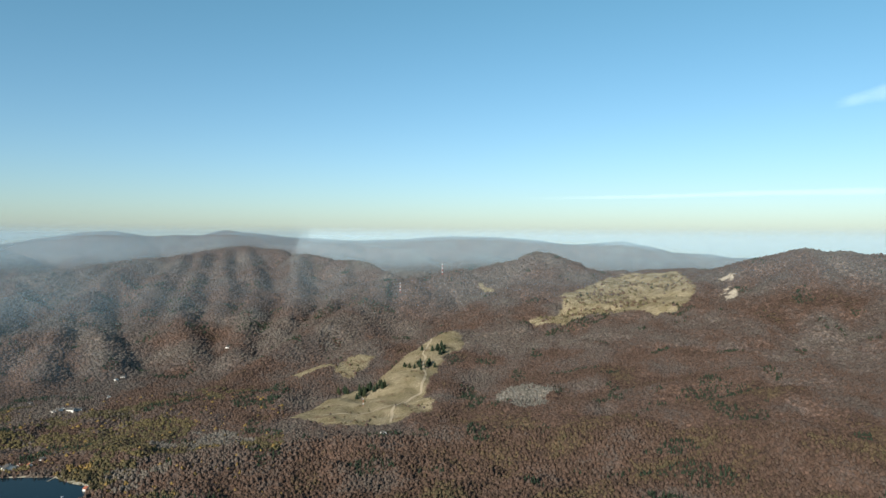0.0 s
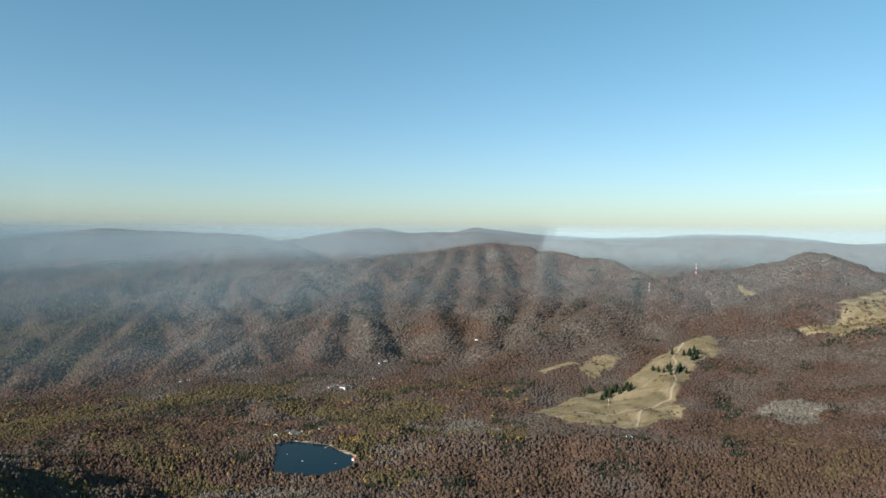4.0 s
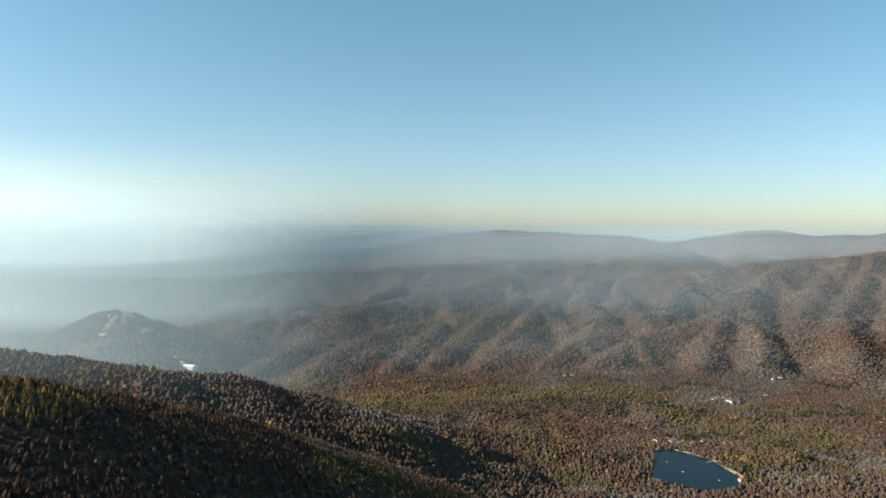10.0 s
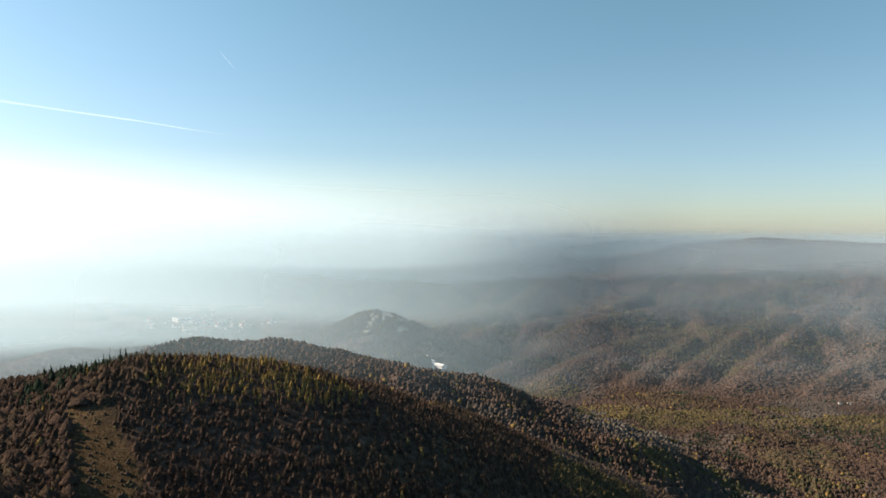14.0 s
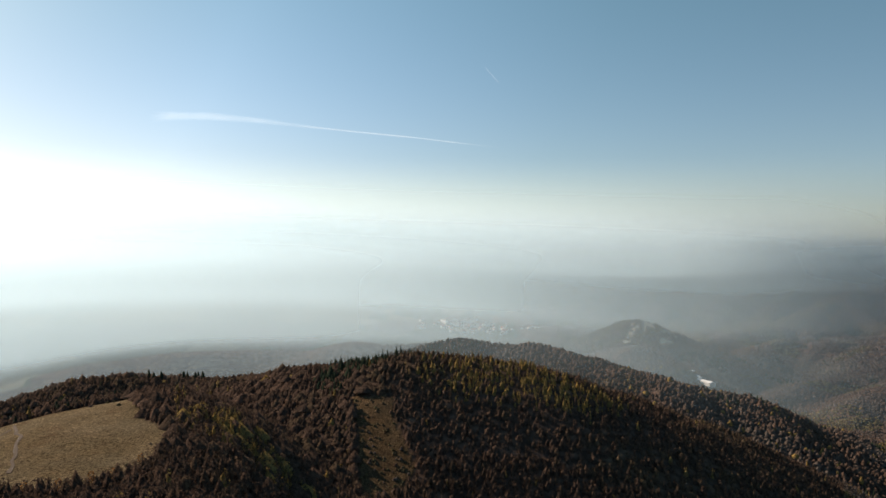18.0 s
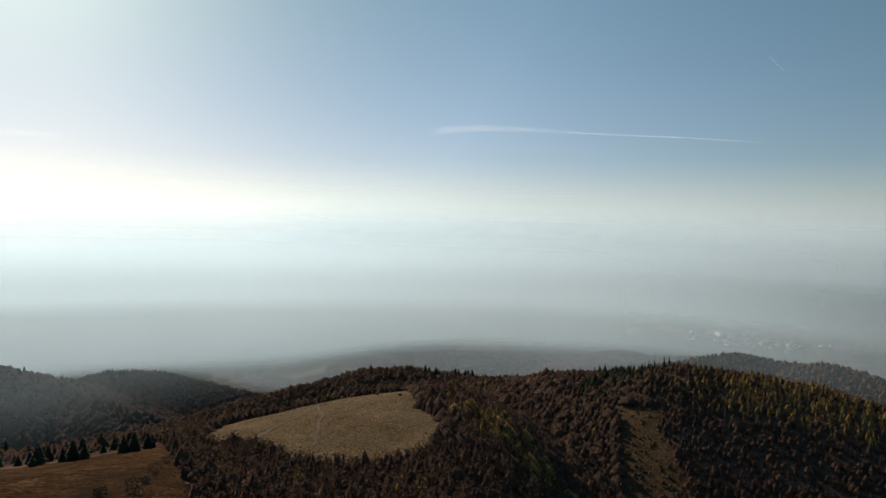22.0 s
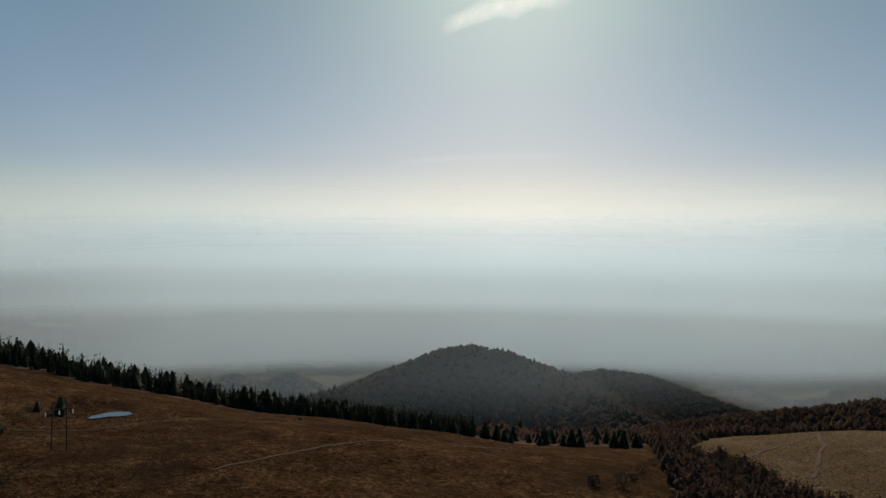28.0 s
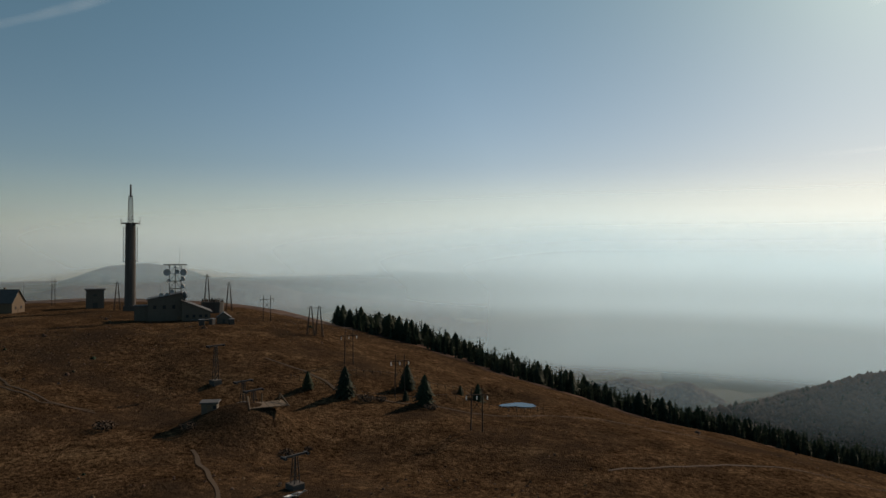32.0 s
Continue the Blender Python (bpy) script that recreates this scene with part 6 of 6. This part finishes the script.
# ---- the lake shore and the valley ----
shore = [(a + (0.2 if a > 31 else -0.3), d + (9 if d > 1470 else -4)) for a, d in LAKE]
bm = bmesh.new()
inner, outer = [bm.verts.new((*at(a, d), 0.15)) for a, d in LAKE], [bm.verts.new((*at(a, d), 1.0)) for a, d in shore]
for k in range(len(LAKE)):
    q = (k + 1) % len(LAKE)
    if LAKE[k][1] > 1440:
        bm.faces.new((inner[k], inner[q], outer[q], outer[k]))
strand = bpy.data.meshes.new("lake_shore")
bmesh.ops.recalc_face_normals(bm, faces=bm.faces)
bm.to_mesh(strand)
bm.free()
strand.materials.append(SHORE)
tagged(new("lake_shore", strand), "pale trodden bank round the lake", "shore", kind="structure")

RESORT = [(32.3, 1645, 22, 14, 7, 5, 20, "large white lodge with a grey roof by the lake"), (31.7, 1660, 14, 10, 5, 4, -30, "white guest house by the lake"),
          (32.9, 1668, 12, 9, 4, 4, 60, "small white cottage by the lake"), (31.0, 1640, 10, 8, 4, 3, 10, "white cottage above the shore"),
          (33.8, 1640, 10, 8, 4, 3, -20, "white cottage among yellow trees"), (27.4, 1440, 12, 8, 4.5, 3.5, 40, "small white boat house at the dam"),
          (30.2, 1672, 14, 9, 4, 3, 70, "long white cottage behind the lake")]
for n, (az, dist, w, d, h, r, turn, label) in enumerate(RESORT):
    cabin(spot(az, dist, turn), w, d, h, r, WHITEWASH, ROOFING if n % 2 == 0 else RED_ROOF, label, "houses by the lake")
VALLEY = cabin(spot(29.16, 2135, 30), 12, 18, 5, 4, WHITEWASH, ROOFING, "white farmhouse in the wooded valley", "houses in the valley")
for az, dist, s, turn in ((28.4, 2120, 1.2, 60), (28.9, 2150, 0.8, 10), (27.9, 2128, 0.9, 80), (29.5, 2128, 0.7, 20), (25.4, 2500, 0.8, 30), (24.9, 2515, 0.8, 70), (41.0, 2330, 0.8, 10),
                          (40.4, 2340, 0.7, 50), (17.3, 2680, 0.9, 40), (4.9, 1640, 0.8, 30), (31.0, 2260, 0.7, 75), (25.9, 2260, 0.8, 20)):
    copy_thing(VALLEY, spot(az, dist, turn) @ Matrix.Diagonal((s, s, s, 1)))
jetty = thing("jetty", pose(*at(29.6, 1538), 0.3, 0, 0, 80), "narrow pale timber jetty along the lake shore", "jetty")
for k in range(12):
    part("plank", box(B(), -14 + k * 2.4, -11.8 + k * 2.4, -1.2, 1.2, 0.3, 0.45), SHORE, jetty)
for k in range(6):
    part("pile", bar(B(), (-13 + k * 5, 0, -2), (-13 + k * 5, 0, 0.6), 0.2), TIMBER, jetty)
for n, (az, dist) in enumerate(((31.7, 1450), (29.0, 1425), (32.9, 1500))):
    boat = thing("rowing_boat", pose(*at(az, dist), 0.05, 0, 0, 50 * n), "small white rowing boat on the lake", "boat", "boats on the lake")
    bm = B()
    rim = [(-2.2, 0), (-1.4, -0.75), (0.8, -0.8), (2.2, -0.1), (2.2, 0.1), (0.8, 0.8), (-1.4, 0.75)]
    prism(bm, rim, -0.1, 0.55)
    part("hull", bm, WHITE_PAINT, boat)
    part("thwart", box(B(), -0.3, 0.2, -0.7, 0.7, 0.56, 0.64), TIMBER, boat)


def striped_mast(m, h, label):
    ob = thing("radio_mast", m, label, "mast", "radio masts on the ridge")
    for k in range(6):
        bm = B()
        z0, z1 = h * k / 6, h * (k + 1) / 6
        for sx, sy in ((-1, -1), (1, -1), (0, 1)):
            bar(bm, (sx * 1.6 * (1 - 0.12 * k), sy * 1.6 * (1 - 0.12 * k), z0), (sx * 1.6 * (0.88 - 0.12 * k), sy * 1.6 * (0.88 - 0.12 * k), z1), 0.35)
        bar(bm, (-1.6 * (1 - 0.12 * k), -1.6 * (1 - 0.12 * k), z0), (1.5 * (0.88 - 0.12 * k), -1.5 * (0.88 - 0.12 * k), z1), 0.25)
        part("mast_section", bm, WHITE_PAINT if k % 2 else RED_PAINT, ob)
    for z in (0.7, 0.85):
        part("aerial_drum", bar(B(), (-1.8, -1.5, h * z), (1.8, -1.5, h * z), 1.1, 1.1, 10), DISH, ob)
    return ob


striped_mast(spot(0.05, 3300), 55, "red and white striped lattice radio mast")
striped_mast(spot(3.54, 3130), 45, "shorter red and white striped radio mast")
post = thing("marker_post", spot(6.57, 1925), "tall red and white post on the meadow", "post")
for k in range(4):
    part("band", bar(B(), (0, 0, k * 6), (0, 0, k * 6 + 6), 0.45, 0.45, 8), WHITE_PAINT if k % 2 else RED_PAINT, post)
hall = cabin(spot(71.5, 2165, 50), 26, 60, 8, 4, WHITEWASH, WHITE_PAINT, "long white hall in the valley", "", False, 4, "hall")
for az, dist, s in ((71.9, 2190, 0.4), (70.9, 2180, 0.35), (72.4, 2215, 0.3)):
    tagged(copy_thing(hall, spot(az, dist, 20) @ Matrix.Diagonal((s, s, s, 1))), "small white hall in the valley", "hall")

# ---- the town and the villages on the hazy plain ----
TOWN = cabin(spot(90.1, 2900, 40), 16, 16, 9, 5, WHITEWASH, RED_ROOF, "pale town house with a red roof on the plain", "houses on the plain", False, 2)
BLOCK = thing("apartment_block", spot(91.5, 2950, 20), "pale apartment block in the hazy town", "apartment block", "blocks in the town")
part("wall", box(B(), -22, 22, -6, 6, -3, 16), WHITEWASH, BLOCK)
part("roof", box(B(), -22.6, 22.6, -6.6, 6.6, 16, 16.8), ROOFING, BLOCK)
for k in range(5):
    for q in range(7):
        part("window", box(B(), -19 + q * 6, -16.4 + q * 6, -6.12, -5.95, 1 + k * 3, 2.6 + k * 3), GLASS, BLOCK)
town_rng = random.Random(4)
for n in range(58):
    az, dist = 89.5 + town_rng.gauss(0, 2.4), 2900 + town_rng.gauss(0, 90)
    s = town_rng.uniform(0.5, 1.0)
    copy_thing(TOWN, spot(az, dist, town_rng.uniform(0, 180)) @ Matrix.Diagonal((s, s, s, 1)))
for n in range(9):
    copy_thing(BLOCK, spot(90.8 + town_rng.gauss(0, 1.0), 2940 + town_rng.gauss(0, 40), town_rng.uniform(0, 180)))
for az, dist in ((127.2, 2331), (123.5, 2387), (119.3, 2494), (97.2, 3335), (180.7, 2553), (173.8, 2809), (170.7, 2618), (124.4, 2387), (127.3, 2345), (132.0, 2420), (140.5, 2500), (161.0, 2700), (151.0, 2650)):
    for n in range(5):
        s = town_rng.uniform(0.5, 1.0)
        copy_thing(TOWN, spot(az + town_rng.gauss(0, 0.7), dist + town_rng.gauss(0, 30), town_rng.uniform(0, 180)) @ Matrix.Diagonal((s, s, s, 1)))
stack = thing("chimney_stack", spot(94.3, 3600), "tall slender chimney on the hazy plain", "chimney")
part("shaft", bar(B(), (0, 0, -3), (0, 0, 100), 5, 3, 12), CONCRETE, stack)
part("rim", bar(B(), (0, 0, 98), (0, 0, 101), 3.6, 3.6, 12), RED_PAINT, stack)


# ---- high wisps and vapour trails ----
def wisp(name, points, half, strength, label, category):
    """A thin streak of cloud through (bearing, elevation) points, with half its height in degrees at each end."""
    far = 4480.0
    az, el = [np.interp(np.linspace(0, len(points) - 1, 60), range(len(points)), c) for c in zip(*points)]
    t = np.linspace(0, 1, 60)
    h = half[0] + (half[1] - half[0]) * t
    rows = np.linspace(-1, 1, 7)
    e = el[:, None] + rows[None] * h[:, None] * (0.75 + 0.5 * vnoise(az * 40, el * 9, 60, 5))[:, None]
    a = np.repeat(az[:, None], 7, 1)
    r = far * np.cos(np.radians(e))
    x, y = at(a, r)
    i = np.arange(60 * 7).reshape(60, 7)
    f = np.stack([i[:-1, :-1], i[:-1, 1:], i[1:, 1:], i[1:, :-1]], -1).reshape(-1, 4)
    ob = mesh_object(name, np.stack([x, y, EYE + far * np.sin(np.radians(e))], -1).reshape(-1, 3), f, HAZE, True)
    ends = np.clip(np.minimum(t, 1 - t) * 5, 0, 1)
    put(ob, "mist", 0.55 * strength * (1 - rows ** 2)[None] * ends[:, None] * (0.5 + 0.8 * fbm(a * 60, e * 60, 50, 8)))
    put(ob, "pale", np.full(420, 1.0))
    return tagged(ob, label, category, kind="stuff")


wisp("vapour_trail", [(115.37, 9.0), (113.66, 9.2), (111.03, 9.35), (107.43, 9.25), (103.0, 8.9)], (0.45, 0.16), 0.10, "spreading white vapour trail in the blue sky", "vapour trail")
wisp("vapour_trail", [(104.5, 9.0), (101.9, 8.83), (94.89, 8.32), (87.73, 7.55)], (0.10, 0.04), 0.15, "thin bright vapour trail in the blue sky", "vapour trail")
wisp("vapour_trail", [(89.1, 14.0), (87.85, 12.65)], (0.04, 0.05), 0.15, "short thin vapour trail in the blue sky", "vapour trail")
wisp("cloud_wisp", [(153.2, 17.3), (149.92, 18.6), (146.67, 19.3), (142.0, 20.3)], (0.7, 1.3), 0.45, "bright white wisp of cloud near the sun", "cloud")
wisp("cloud_wisp", [(-29.4, 9.3), (-32.25, 9.83), (-36.0, 10.2)], (0.3, 1.0), 0.09, "pale feathery wisp of cloud", "cloud")
wisp("cloud_wisp", [(-6.0, 2.9), (-16.63, 3.0), (-24.79, 3.14), (-32.61, 3.1), (-38.25, 3.0)], (0.12, 0.35), 0.08, "long flat band of pale cloud over the far hills", "cloud")
wisp("cloud_wisp", [(140.0, 1.9), (129.97, 2.84), (121.5, 3.7)], (0.35, 0.5), 0.1, "faint pale band of cloud over the plain", "cloud")
wisp("cloud_wisp", [(158.0, 2.3), (147.43, 2.9), (135.0, 2.2)], (0.4, 0.4), 0.1, "faint pale band of cloud over the plain", "cloud")
wisp("cloud_wisp", [(221.0, 13.5), (215.41, 15.78), (209.5, 18.3)], (0.5, 0.4), 0.07, "faint spread vapour trail", "cloud")
wisp("cloud_wisp", [(157.0, 6.8), (148.96, 7.27), (141.5, 7.3)], (0.3, 0.2), 0.06, "faint streak of high cloud", "cloud")
